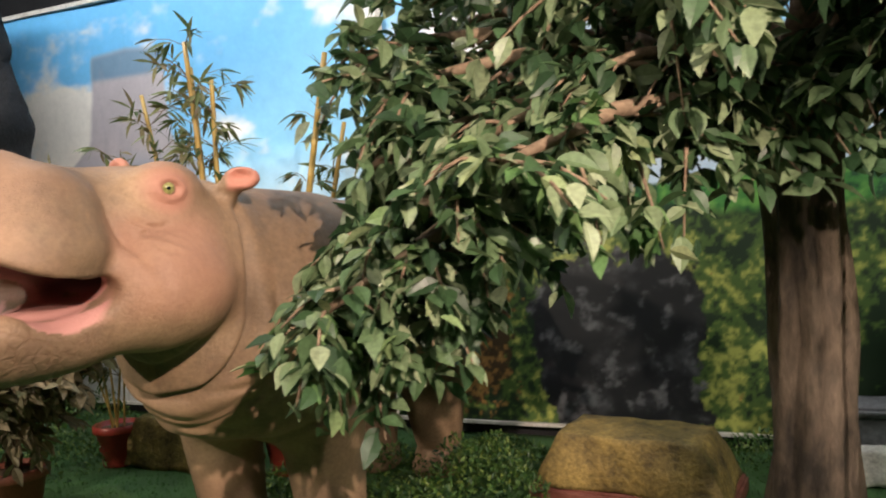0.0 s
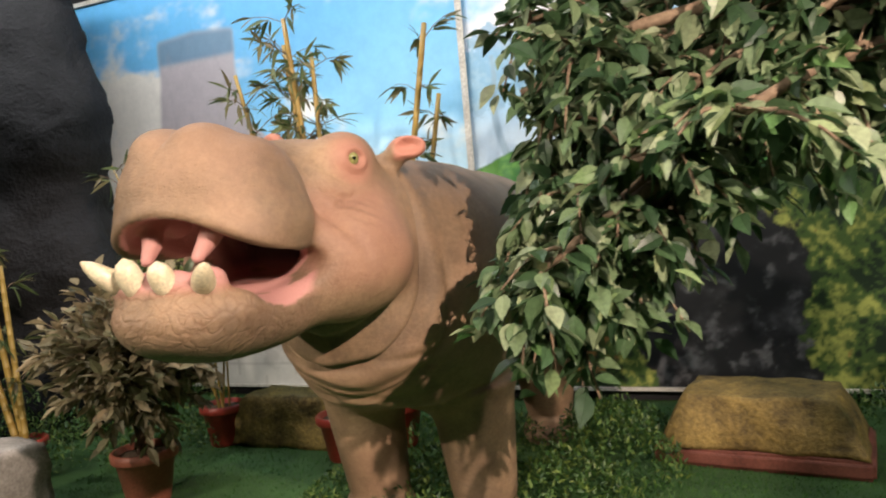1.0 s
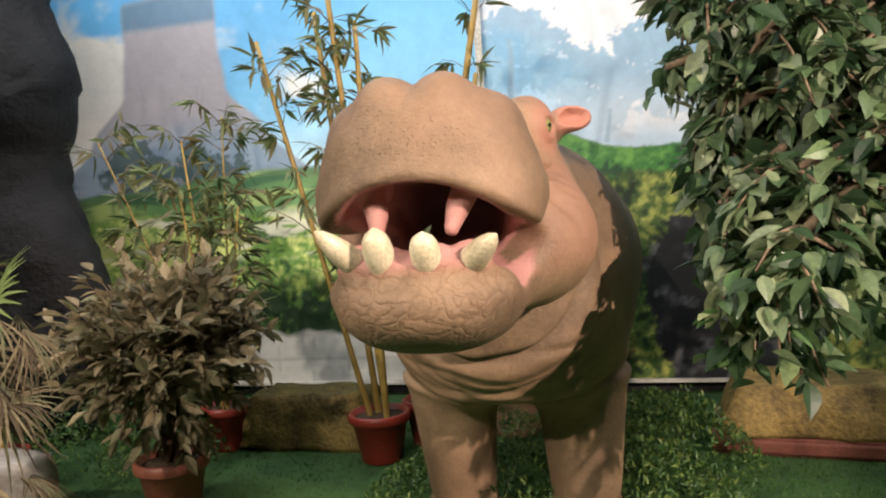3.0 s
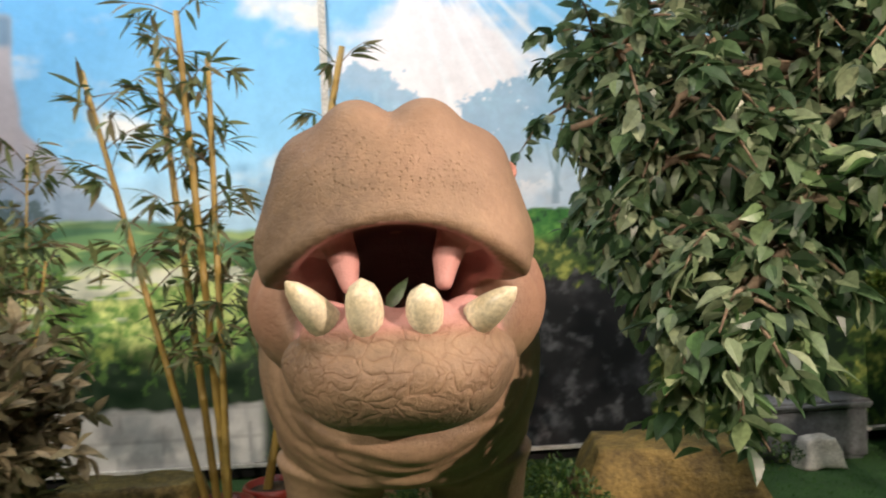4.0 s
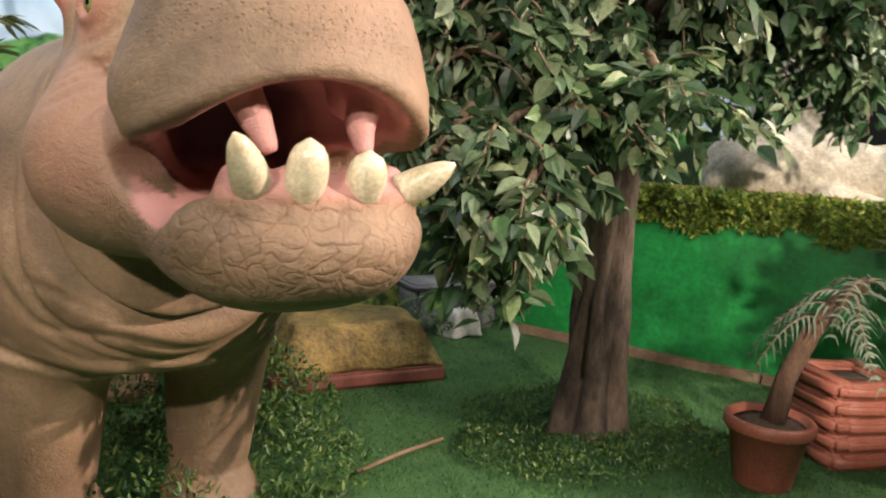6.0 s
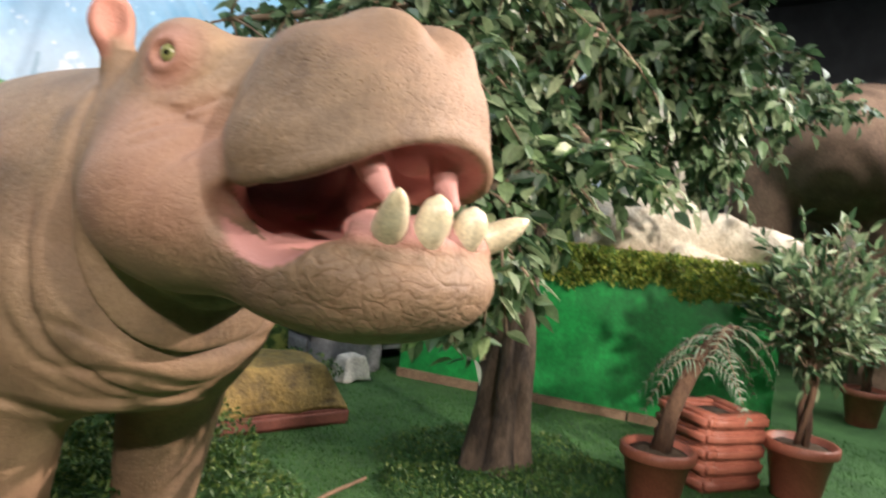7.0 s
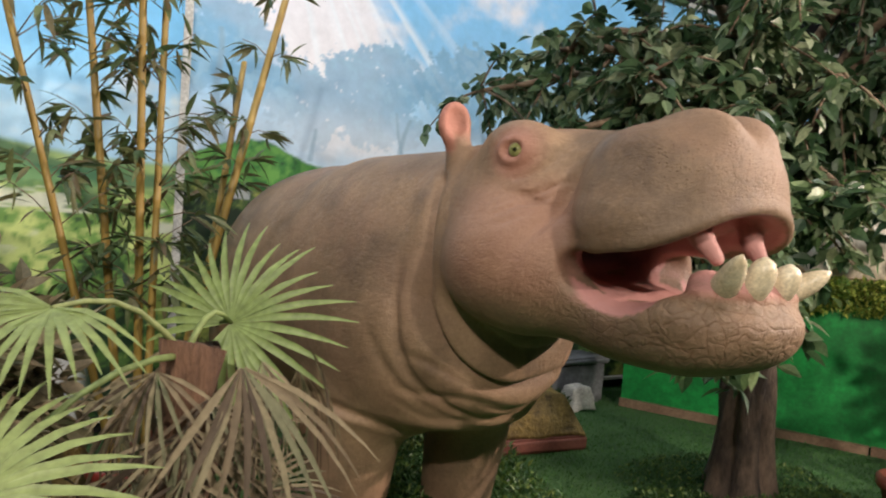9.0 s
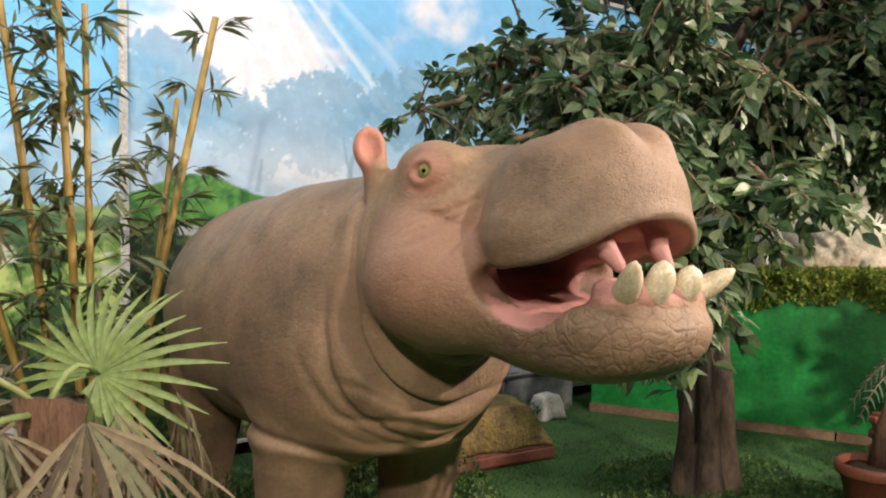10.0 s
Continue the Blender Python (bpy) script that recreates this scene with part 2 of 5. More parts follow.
# ---- printed banners ----
def fbm(x, z, scale, octaves=4, seed=0):
    """Smooth noise over arrays, about 0 to 1."""
    rng = np.random.RandomState(seed)
    total, amp, norm = np.zeros_like(x), 1.0, 0.0
    for _ in range(octaves):
        n = 64
        grid = rng.rand(n, n)
        fx, fz = (x * scale) % n, (z * scale) % n
        ix, iz = fx.astype(int) % n, fz.astype(int) % n
        tx, tz = fx - np.floor(fx), fz - np.floor(fz)
        tx, tz = tx * tx * (3 - 2 * tx), tz * tz * (3 - 2 * tz)
        jx, jz = (ix + 1) % n, (iz + 1) % n
        total += amp * ((grid[ix, iz] * (1 - tx) + grid[jx, iz] * tx) * (1 - tz) + (grid[ix, jz] * (1 - tx) + grid[jx, jz] * tx) * tz)
        norm += amp
        amp, scale = amp * 0.55, scale * 2.07
    return total / norm


def over(colour, mask, paint):
    mask = np.clip(mask, 0, 1)[..., None]
    return colour * (1 - mask) + np.array(paint) * mask


def step(lo, hi, v):
    t = np.clip((v - lo) / (hi - lo), 0, 1)
    return t * t * (3 - 2 * t)


def foliage(c, x, z, mask, seed, dark=(0.02, 0.045, 0.015), mid=(0.08, 0.17, 0.03), light=(0.36, 0.46, 0.08), more=0.0):
    """Printed bushes: clumps, sprays and single leaf flecks."""
    big, small, tiny = fbm(x, z, 1.7, 3, seed), fbm(x, z, 6, 3, seed + 1), fbm(x, z, 22, 3, seed + 2)
    tone = 0.36 * big + 0.30 * small + 0.34 * tiny + more
    c = over(c, mask, dark)
    c = over(c, mask * step(0.44, 0.49, tone), mid)
    c = over(c, mask * step(0.53, 0.58, tone), tuple(0.5 * (m + l) for m, l in zip(mid, light)))
    return over(c, mask * step(0.58, 0.64, tone), light)


def crowns(x, z, seed, spots, size, leaf):
    """Silhouette of printed trees: rounds of leaf clumps with ragged edges."""
    rng = np.random.RandomState(seed)
    edge = leaf * (fbm(x, z, 16, 3, seed + 1) - 0.5) + 0.5 * leaf * (fbm(x, z, 40, 2, seed + 2) - 0.5)
    out = np.zeros_like(x)
    for cx, cz, reach, count in spots:
        for _ in range(count):
            a, r = rng.uniform(0, 2 * math.pi), reach * math.sqrt(rng.rand())
            bx, bz, br = cx + 1.15 * r * math.cos(a), cz + 0.75 * r * math.sin(a), size * rng.uniform(0.5, 1.2)
            out = np.maximum(out, step(0.02, -0.02, np.sqrt((x - bx) ** 2 + 1.5 * (z - bz) ** 2) - br + edge))
    return out


def stem(x, z, x0, z0, x1, z1, half):
    """Silhouette of a printed trunk."""
    t = np.clip((z - z0) / (z1 - z0), 0, 1)
    inside = (z > z0) & (z < z1)
    return inside * step(0.012, -0.012, np.abs(x - x0 - (x1 - x0) * t - 0.03 * np.sin(7 * z + 5 * x0)) - half * (1 - 0.5 * t))


def paint_left(x, z):
    """Mesa under a clouded sky, then a green valley and a pale wall."""
    c = np.zeros(x.shape + (3,)) + np.array((0.13, 0.46, 0.80))
    c = over(c, step(3.7, 2.2, z) * 0.6, (0.30, 0.62, 0.86))
    cloud = fbm(x, z * 1.6, 0.9, 5, 3) + 0.10 * (fbm(x, z, 6, 4, 4) - 0.5)
    bank = 0.38 * np.exp(-((x + 4.4) / 1.2) ** 2 - ((z - 2.75) / 0.40) ** 2) + 0.34 * np.exp(-((x + 2.75) / 0.45) ** 2 - ((z - 2.55) / 0.35) ** 2)
    c = over(c, step(0.54, 0.72, cloud + bank), (0.84, 0.80, 0.73))
    c = over(c, step(2.45, 1.95, z) * 0.6, (0.58, 0.75, 0.83))
    # mesa
    half = 0.44 + 0.05 * step(3.1, 2.6, z) + 0.33 * step(2.64, 2.25, z) + 0.50 * step(2.3, 1.7, z) + 0.03 * (fbm(x, z, 4, 2, 8) - 0.5)
    mesa = step(0.03, -0.03, np.abs(x + 3.88) - half) * step(3.48, 3.40, z + 0.08 * np.abs(x + 3.88))
    c = over(c, mesa, (0.45, 0.41, 0.43))
    c = over(c, mesa * step(3.15, 3.22, z), (0.16, 0.27, 0.38))
    c = over(c, mesa * step(2.55, 2.05, z), (0.25, 0.34, 0.44))
    c = over(c, mesa * step(0.5, 0.7, fbm(x * 2.2, z * 0.7, 4, 4, 12)) * 0.25, (0.28, 0.27, 0.30))
    c = over(c, crowns(x, z, 15, [(-4.25, 1.95, 0.3, 14), (-3.55, 1.90, 0.3, 12)], 0.14, 0.16) * 0.8, (0.05, 0.09, 0.08))
    # valley: far hills, fields, bushes
    line = 1.80 + 0.07 * np.sin(x * 1.7 + 0.5) + 0.06 * fbm(x, z * 0, 3, 3, 5)
    green = step(0.03, -0.03, z - line)
    c = over(c, green, (0.13, 0.27, 0.10))
    c = over(c, green * step(0.46, 0.58, fbm(x * 0.5, z * 3, 3, 4, 17)), (0.34, 0.46, 0.16))
    c = over(c, step(0.06, 0.03, np.abs(z - line + 0.07 + 0.05 * np.sin(3 * x))) * 0.75, (0.03, 0.12, 0.06))
    field = green * step(1.62, 1.50, z + 0.05 * (fbm(x, z, 8, 3, 19) - 0.5))
    c = foliage(c, x, z, field, 20, (0.05, 0.11, 0.035), (0.18, 0.34, 0.07), (0.60, 0.68, 0.22), 0.05)
    c = over(c, field * step(0.62, 0.70, fbm(x * 0.6, z * 2.5, 5, 3, 25)) * step(1.1, 1.3, z), (0.74, 0.74, 0.55))
    near = green * step(0.10, -0.10, z - 0.92 - 0.35 * (fbm(x, z, 2.5, 4, 27) - 0.5))
    c = foliage(c, x, z, near, 28, (0.012, 0.035, 0.012), (0.06, 0.13, 0.025), (0.30, 0.38, 0.08), -0.02)
    wall = step(0.60, 0.56, z + 0.10 * fbm(x, z, 5, 2, 9)) * step(-4.9, -4.8, x) * step(-1.7, -1.8, x)
    c = over(c, wall, (0.62, 0.60, 0.56))
    c = over(c, wall * step(0.5, 0.7, fbm(x, z, 6, 4, 11)) * 0.5, (0.36, 0.34, 0.32))
    joint = np.maximum(step(0.016, 0.006, np.abs((x + 0.3 * np.floor(z / 0.21)) % 0.62 - 0.31)), step(0.014, 0.005, np.abs(z % 0.21 - 0.10)))
    return over(c, wall * joint * 0.35, (0.30, 0.28, 0.26))


def paint_right(x, z):
    """Sun rays over blue trees and hills, then bushes and black rocks."""
    c = np.zeros(x.shape + (3,)) + np.array((0.22, 0.54, 0.84))
    c = over(c, step(3.4, 2.2, z) * 0.6, (0.46, 0.68, 0.86))
    cloud = fbm(x, z * 1.4, 0.8, 5, 31) + 0.12 * (fbm(x, z, 7, 4, 32) - 0.5)
    glow = 0.34 * np.exp(-((x + 0.55) / 0.55) ** 2 - ((z - 3.25) / 0.45) ** 2)
    c = over(c, step(0.54, 0.74, cloud + glow), (0.88, 0.84, 0.86))
    ang = np.arctan2(x + 0.75, 4.35 - z)
    beam = np.clip(np.sin(ang * 52) + 0.6 * np.sin(ang * 93 + 1) + 0.4 * np.sin(ang * 171), 0, 1.3) / 1.3
    rays = beam * step(2.2, 2.8, z) * step(0.10, 0.28, ang) * step(1.0, 0.75, ang)
    c = over(c, rays * 0.62, (0.90, 0.93, 0.96))
    # far blue wood, hazy towards its foot
    wood = crowns(x, z, 41, [(-0.95, 2.62, 0.34, 26), (0.25, 2.45, 0.42, 34), (0.95, 2.62, 0.40, 30), (1.7, 2.45, 0.5, 34), (2.7, 2.55, 0.6, 40), (3.9, 2.5, 0.7, 44), (5.4, 2.5, 0.8, 44), (-0.35, 2.30, 0.30, 16)], 0.16, 0.20)
    c = over(c, wood * 0.80, (0.20, 0.40, 0.58))
    c = over(c, wood * step(0.52, 0.66, fbm(x, z, 13, 3, 44)) * 0.5, (0.36, 0.56, 0.70))
    c = over(c, step(2.45, 2.05, z) * 0.60, (0.70, 0.74, 0.80))
    for x0, z0, x1, z1, half in ((-0.93, 1.9, -1.02, 2.75, 0.035), (0.45, 1.9, 0.55, 2.32, 0.030), (0.52, 2.0, 0.40, 2.36, 0.015), (-0.28, 1.9, -0.29, 2.15, 0.022), (1.35, 1.9, 1.25, 2.5, 0.03), (2.3, 1.9, 2.4, 2.5, 0.04)):
        c = over(c, stem(x, z, x0, z0, x1, z1, half) * 0.7, (0.26, 0.38, 0.48))
    # hills
    hill = 1.80 + 0.215 * np.exp(-((x + 0.72) / 0.40) ** 2) + 0.07 * np.exp(-((x - 0.35) / 0.5) ** 2) + 0.14 * np.exp(-((x - 1.7) / 0.6) ** 2) + 0.03 * (fbm(x, z, 14, 3, 46) - 0.5)
    green = step(0.012, -0.012, z - hill)
    c = foliage(c, x, z, green, 51, (0.015, 0.07, 0.025), (0.05, 0.20, 0.04), (0.15, 0.36, 0.07), 0.02)
    low = step(0.05, -0.05, z - 1.66 - 0.16 * (fbm(x, z, 3, 4, 60) - 0.5))
    c = foliage(c, x, z, low, 61, (0.010, 0.026, 0.010), (0.06, 0.11, 0.025), (0.40, 0.42, 0.10), 0.0)
    hut = (np.abs(x + 0.80) < 0.07) & (np.abs(z - 1.62) < 0.03)
    c = over(c, hut * 0.8, (0.45, 0.46, 0.48))
    rust = np.exp(-((x + 0.42) / 0.28) ** 2 - ((z - 0.65) / 0.5) ** 2) + 0.8 * (fbm(x, z, 5, 4, 66) - 0.5) + 0.8 * (fbm(x, z, 24, 2, 67) - 0.5)
    c = foliage(c, x, z, low * step(0.45, 0.62, rust), 68, (0.05, 0.03, 0.012), (0.26, 0.14, 0.04), (0.52, 0.36, 0.10), 0.03)
    rock = 1.2 * np.exp(-((x - 0.55) / 0.62) ** 4 - ((z - 0.70) / 0.78) ** 4) + 0.9 * (fbm(x, z, 2.4, 4, 71) - 0.5) + 0.6 * (fbm(x, z, 14, 3, 72) - 0.5)
    dark = step(0.50, 0.60, rock)
    c = over(c, dark, (0.012, 0.013, 0.016))
    streak = fbm(x + 0.7 * z, z - 0.6 * x, 3.3, 5, 73)
    c = over(c, dark * step(0.48, 0.80, streak) * 0.6, (0.12, 0.12, 0.13))
    facet = fbm(x - 0.5 * z, z + 0.4 * x, 9, 4, 75)
    return over(c, dark * step(0.55, 0.85, facet) * 0.5, (0.26, 0.26, 0.27))


def banner(name, x0, x1, z0, z1, y, painter, label):
    """A hanging print with slack folds; its picture is its own pigment."""
    nx, nz = int((x1 - x0) / 0.013), int((z1 - z0) / 0.013)
    x, z = np.meshgrid(np.linspace(x0, x1, nx), np.linspace(z0, z1, nz), indexing="ij")
    slack = 0.05 * (fbm(x, z * 0.5, 0.8, 3, 91) - 0.5) + 0.006 * (fbm(x, z, 5, 2, 92) - 0.5)
    verts = np.stack([x, y + slack, z + 0.02 * (fbm(x, z * 0, 0.7, 2, 93) - 0.5)], -1).reshape(-1, 3)
    i = (np.arange(nx - 1)[:, None] * nz + np.arange(nz - 1)[None, :]).ravel()
    faces = np.stack([i, i + nz, i + nz + 1, i + 1], -1)
    me = bpy.data.meshes.new(name)
    me.from_pydata(verts.tolist(), [], faces.tolist())
    print_colour = painter(x, z).reshape(-1, 3)
    attr = me.color_attributes.new("print", "FLOAT_COLOR", "POINT")
    attr.data.foreach_set("color", np.concatenate([print_colour, np.ones((len(print_colour), 1))], 1).ravel())
    me.materials.append(M_BANNER)
    me.polygons.foreach_set("use_smooth", [True] * len(me.polygons))
    ob = new(name, me)
    return tagged(ob, label, "banner", "", "structure")


M_BANNER, n_, l_, p_ = blank("printed_canvas")
attr_ = n_.new("ShaderNodeVertexColor")
attr_.layer_name = "print"
mott_ = ramp(n_, l_, noise_out(n_, l_, 9, 6, 0.7), [(0.3, (0.9, 0.9, 0.9)), (0.7, (1.05, 1.05, 1.05))])
l_.new(mixed(n_, l_, 1.0, attr_.outputs[0], mott_, "MULTIPLY"), p_.inputs["Base Color"])
p_.inputs["Roughness"].default_value = 0.5
bumped(n_, l_, p_, noise_out(n_, l_, 3, 3), 0.4, 0.02)

banner("backdrop_1", -6.6, -1.22, 0.12, 3.92, 7.82, paint_left, "printed canvas banner of a mesa and green valley")
banner("backdrop_2", -1.215, 6.6, 0.12, 3.92, 7.83, paint_right, "printed canvas banner of hills, sunrays and bushes")
slab("backdrop_board", (-6.6, 7.9, 0.0), (6.6, 8.0, 4.0), M_BLACK, "black board that carries the banners", "board")
slab("trim_bottom", (-6.6, 7.79, 0.095), (6.6, 7.86, 0.118), M_WHITE, "white hem strip along the banner's foot", "trim")
slab("trim_seam", (-1.245, 7.795, 0.12), (-1.19, 7.80, 3.92), M_WHITE, "white overlap strip between two banners", "trim")
slab("trim_top", (-6.6, 7.78, 3.92), (6.6, 7.87, 3.96), M_WHITE, "white upper hem of the banners", "trim")


# ---- hippopotamus statue ----
def ellipsoid(p, c, r):
    q = [(a - b) / s for a, b, s in zip(p, c, r)]
    k0 = np.sqrt(q[0] ** 2 + q[1] ** 2 + q[2] ** 2)
    k1 = np.sqrt((q[0] / r[0]) ** 2 + (q[1] / r[1]) ** 2 + (q[2] / r[2]) ** 2) + 1e-6
    return k0 * (k0 - 1) / k1


def capsule(p, a, b, ra, rb):
    d = [e - s for s, e in zip(a, b)]
    t = np.clip(sum((x - s) * e for x, s, e in zip(p, a, d)) / sum(e * e for e in d), 0, 1)
    return np.sqrt(sum((x - s - t * e) ** 2 for x, s, e in zip(p, a, d))) - (ra + (rb - ra) * t)


def blend(a, b, k):
    h = np.clip(0.5 + 0.5 * (b - a) / k, 0, 1)
    return b * (1 - h) + a * h - k * h * (1 - h)


def carve(a, b, k):
    return -blend(-a, b, k)


def bell(v, s):
    return np.exp(-(v / s) ** 2)


def hippo_field(u, v, z):
    """Signed distance of the statue's hide: u across, v along, z up."""
    s = np.abs(u)
    p, m = (u, v, z), (s, v, z)
    # trunk and legs
    d = ellipsoid(p, (0, 6.16, 1.185), (0.60 - 0.06 * step(6.3, 7.2, v), 1.16, 0.59))
    d = blend(d, ellipsoid(m, (0.20, 5.42, 1.17), (0.35, 0.52, 0.535)), 0.14)
    d = blend(d, ellipsoid(p, (0, 5.17, 1.15), (0.45, 0.46, 0.47)), 0.14)
    d = blend(d, capsule(p, (0, 4.75, 1.49), (0, 5.65, 1.33), 0.33, 0.47), 0.14)
    d = blend(d, capsule(m, (0.29, 5.42, 0.75), (0.285, 5.52, 0.12), 0.205, 0.15), 0.10)
    d = blend(d, ellipsoid(m, (0.285, 5.47, 0.05), (0.19, 0.22, 0.13)), 0.06)
    d = blend(d, capsule(m, (0.26, 6.80, 0.80), (0.23, 6.98, 0.12), 0.25, 0.14), 0.12)
    d = blend(d, ellipsoid(m, (0.23, 6.94, 0.05), (0.17, 0.20, 0.12)), 0.06)
    # collar folds
    w = v - 4.86 + 0.30 * np.clip(1.25 - z, 0, 1) - 0.10 * np.clip(z - 1.5, 0, 1) + 0.012 * np.sin(9 * z + 4 * s)
    low = step(1.34, 1.16, z)
    d = d + 0.036 * bell(w, 0.020) - 0.016 * bell(w + 0.045, 0.04) - 0.010 * bell(w - 0.05, 0.05)
    d = d + low * (0.022 * bell(w + 0.10 + 0.02 * np.sin(7 * s), 0.018) - 0.010 * bell(w + 0.145, 0.04) + 0.022 * bell(w + 0.195, 0.020) - 0.010 * bell(w + 0.24, 0.035))
    d = d + 0.016 * bell(w - 0.13 + 0.03 * np.sin(6 * z), 0.020) * step(1.45, 1.2, z) * step(0.62, 0.75, z)
    d = d + 0.010 * bell(w - 0.24 - 0.04 * np.sin(5 * z), 0.022) * step(1.25, 1.0, z) * step(0.62, 0.75, z)
    # sagging folds across the breast
    for c, k in ((0.95, 0.012), (0.86, 0.010), (0.79, 0.007)):
        d = d + k * bell(z - c - 0.55 * s ** 2 + 0.02 * np.sin(14 * u + 30 * c), 0.016) * step(5.25, 5.0, v) * step(0.42, 0.30, s)
    # belly line over the legs
    d = d + 0.024 * bell(z - 0.69 - 0.25 * (v - 5.3) ** 2 - 0.35 * np.clip(s - 0.2, 0, 1), 0.020) * step(5.9, 5.6, v) - 0.012 * bell(z - 0.75, 0.04) * step(5.8, 5.5, v)
    d = d + 0.006 * bell(z - 0.17, 0.016) * step(0.5, 0.3, z)
    # skull, jowls
    h = ellipsoid(p, (0, 4.64, 1.515), (0.335, 0.44, 0.315))
    h = blend(h, ellipsoid(m, (0.205, 4.56, 1.40), (0.215, 0.30, 0.215)), 0.07)
    h = blend(h, capsule(p, (0, 4.18, 1.63), (0, 4.62, 1.62), 0.195, 0.21), 0.08)
    h = blend(h, capsule(m, (0.13, 4.20, 1.36), (0.17, 4.50, 1.34), 0.10, 0.15), 0.06)
    h = blend(h, ellipsoid(m, (0.215, 4.585, 1.755), (0.085, 0.15, 0.095)), 0.09)
    # muzzle over the mouth
    wide = 0.304 - 0.24 * np.clip(z - 1.58, 0, 0.3) + 0.02 * bell(z - 1.50, 0.08)
    plan = (np.abs(u / wide) ** 2.1 + np.abs((v - 4.115) / 0.265) ** 2.1) ** (1 / 2.1)
    muzzle = ((plan ** 2.8 + np.abs((z - 1.612) / 0.217) ** 2.8) ** (1 / 2.8) - 1) * 0.235
    muzzle = blend(muzzle, ellipsoid(m, (0.075, 4.02, 1.780), (0.07, 0.12, 0.072)), 0.05)
    muzzle = blend(muzzle, ellipsoid(m, (0.170, 4.10, 1.728), (0.08, 0.12, 0.072)), 0.04)
    muzzle = muzzle + 0.005 * bell(u, 0.02) * step(1.72, 1.85, z)
    under = 1.562 - 1.15 * u ** 2 - 0.15 * np.clip(v - 3.86, 0, 1)
    muzzle = carve(muzzle, z - under, 0.045)
    # rolled lip
    muzzle = muzzle - 0.010 * bell(z - under - 0.03, 0.03)
    # lower jaw
    flare = 0.240 + 0.030 * bell(v - 3.92, 0.10) * step(1.22, 1.34, z)
    plan = (np.abs(u / flare) ** 2.5 + np.abs((v - 4.13) / 0.365) ** 2.5) ** (1 / 2.5)
    jaw = ((plan ** 2.25 + np.abs((z - 1.280) / 0.145) ** 2.25) ** (1 / 2.25) - 1) * 0.14
    jaw = jaw + 0.3 * np.clip(1.30 - z, 0, 1) * np.clip(4.0 - v, 0, 1)
    jaw = blend(jaw, ellipsoid(p, (0, 3.885, 1.376), (0.190, 0.075, 0.048)), 0.03)
    jaw = carve(jaw, ellipsoid(p, (0, 4.17, 1.465), (0.185, 0.27, 0.10)), 0.025)
    jaw = carve(jaw, ellipsoid(p, (0, 4.19, 1.485), (0.36, 0.225, 0.160)), 0.025)
    h = blend(h, jaw, 0.06)
    h = carve(h, ellipsoid(p, (0, 4.12, 1.425), (0.42, 0.22, 0.098)), 0.025)
    h = carve(h, ellipsoid(m, (0.270, 4.12, 1.400), (0.130, 0.150, 0.095)), 0.03)
    h = blend(h, np.minimum(ellipsoid(m, (0.055, 3.862, 1.404), (0.046, 0.040, 0.042)), ellipsoid(m, (0.130, 3.910, 1.396), (0.050, 0.050, 0.044))), 0.02)
    h = blend(h, muzzle, 0.045)
    # the open mouth
    h = carve(h, ellipsoid(p, (0, 4.12, 1.50), (0.215, 0.33, 0.115)), 0.03)
    h = carve(h, ellipsoid(p, (0, 4.30, 1.47), (0.15, 0.30, 0.12)), 0.03)
    h = blend(h, np.minimum(capsule(m, (0.130, 3.985, 1.575), (0.104, 3.955, 1.510), 0.038, 0.031), capsule(m, (0.104, 3.955, 1.510), (0.094, 3.915, 1.462), 0.030, 0.019)), 0.03)
    h = blend(h, capsule(m, (0.16, 4.12, 1.57), (0.12, 4.02, 1.585), 0.05, 0.03), 0.03)
    h = blend(h, ellipsoid(p, (0, 4.28, 1.305), (0.16, 0.22, 0.062)), 0.03)
    h = carve(h, ellipsoid(m, (0.195, 4.085, 1.425), (0.085, 0.105, 0.072)), 0.02)
    # eyelids, cheek creases
    h = carve(h, ellipsoid(m, (0.315, 4.52, 1.745), (0.045, 0.042, 0.028)), 0.018)
    lid = np.sqrt((v - 4.52) ** 2 + (1.35 * (z - 1.745)) ** 2)
    h = h - 0.007 * bell(lid - 0.046, 0.013) * step(0.18, 0.23, s) + 0.005 * bell(lid - 0.080, 0.014) * step(0.18, 0.23, s)
    for c, k in ((0.0, 0.018), (0.026, 0.014), (0.050, 0.016), (0.085, 0.008)):
        h = h + k * bell(z - 1.625 + c + 0.25 * (v - 4.42) + 0.010 * np.sin(40 * v + 60 * c), 0.010) * bell(v - 4.43, 0.085) * step(0.1, 0.2, s)
    h = h + 0.008 * bell(lid - 0.115, 0.010) * step(0.18, 0.23, s) * step(4.56, 4.48, v)
    h = h + 0.010 * bell(v - 4.36 + 0.5 * (z - 1.70), 0.014) * bell(z - 1.72, 0.07) * step(0.12, 0.2, s)
    h = h + 0.028 * bell(v - 4.345 - 0.22 * (1.6 - z), 0.022) * bell(z - 1.62, 0.16) * step(0.1, 0.2, s)
    d = blend(d, h, 0.07)
    # ears: one pricked, one laid out flat
    ear = ellipsoid(p, (-0.282, 4.86, 1.850), (0.064, 0.036, 0.078))
    ear = blend(ear, capsule(p, (-0.24, 4.86, 1.70), (-0.268, 4.865, 1.82), 0.06, 0.035), 0.03)
    ear = carve(ear, ellipsoid(p, (-0.296, 4.825, 1.860), (0.043, 0.03, 0.056)), 0.010)
    flat = ellipsoid(p, (0.335, 4.86, 1.795), (0.078, 0.05, 0.047))
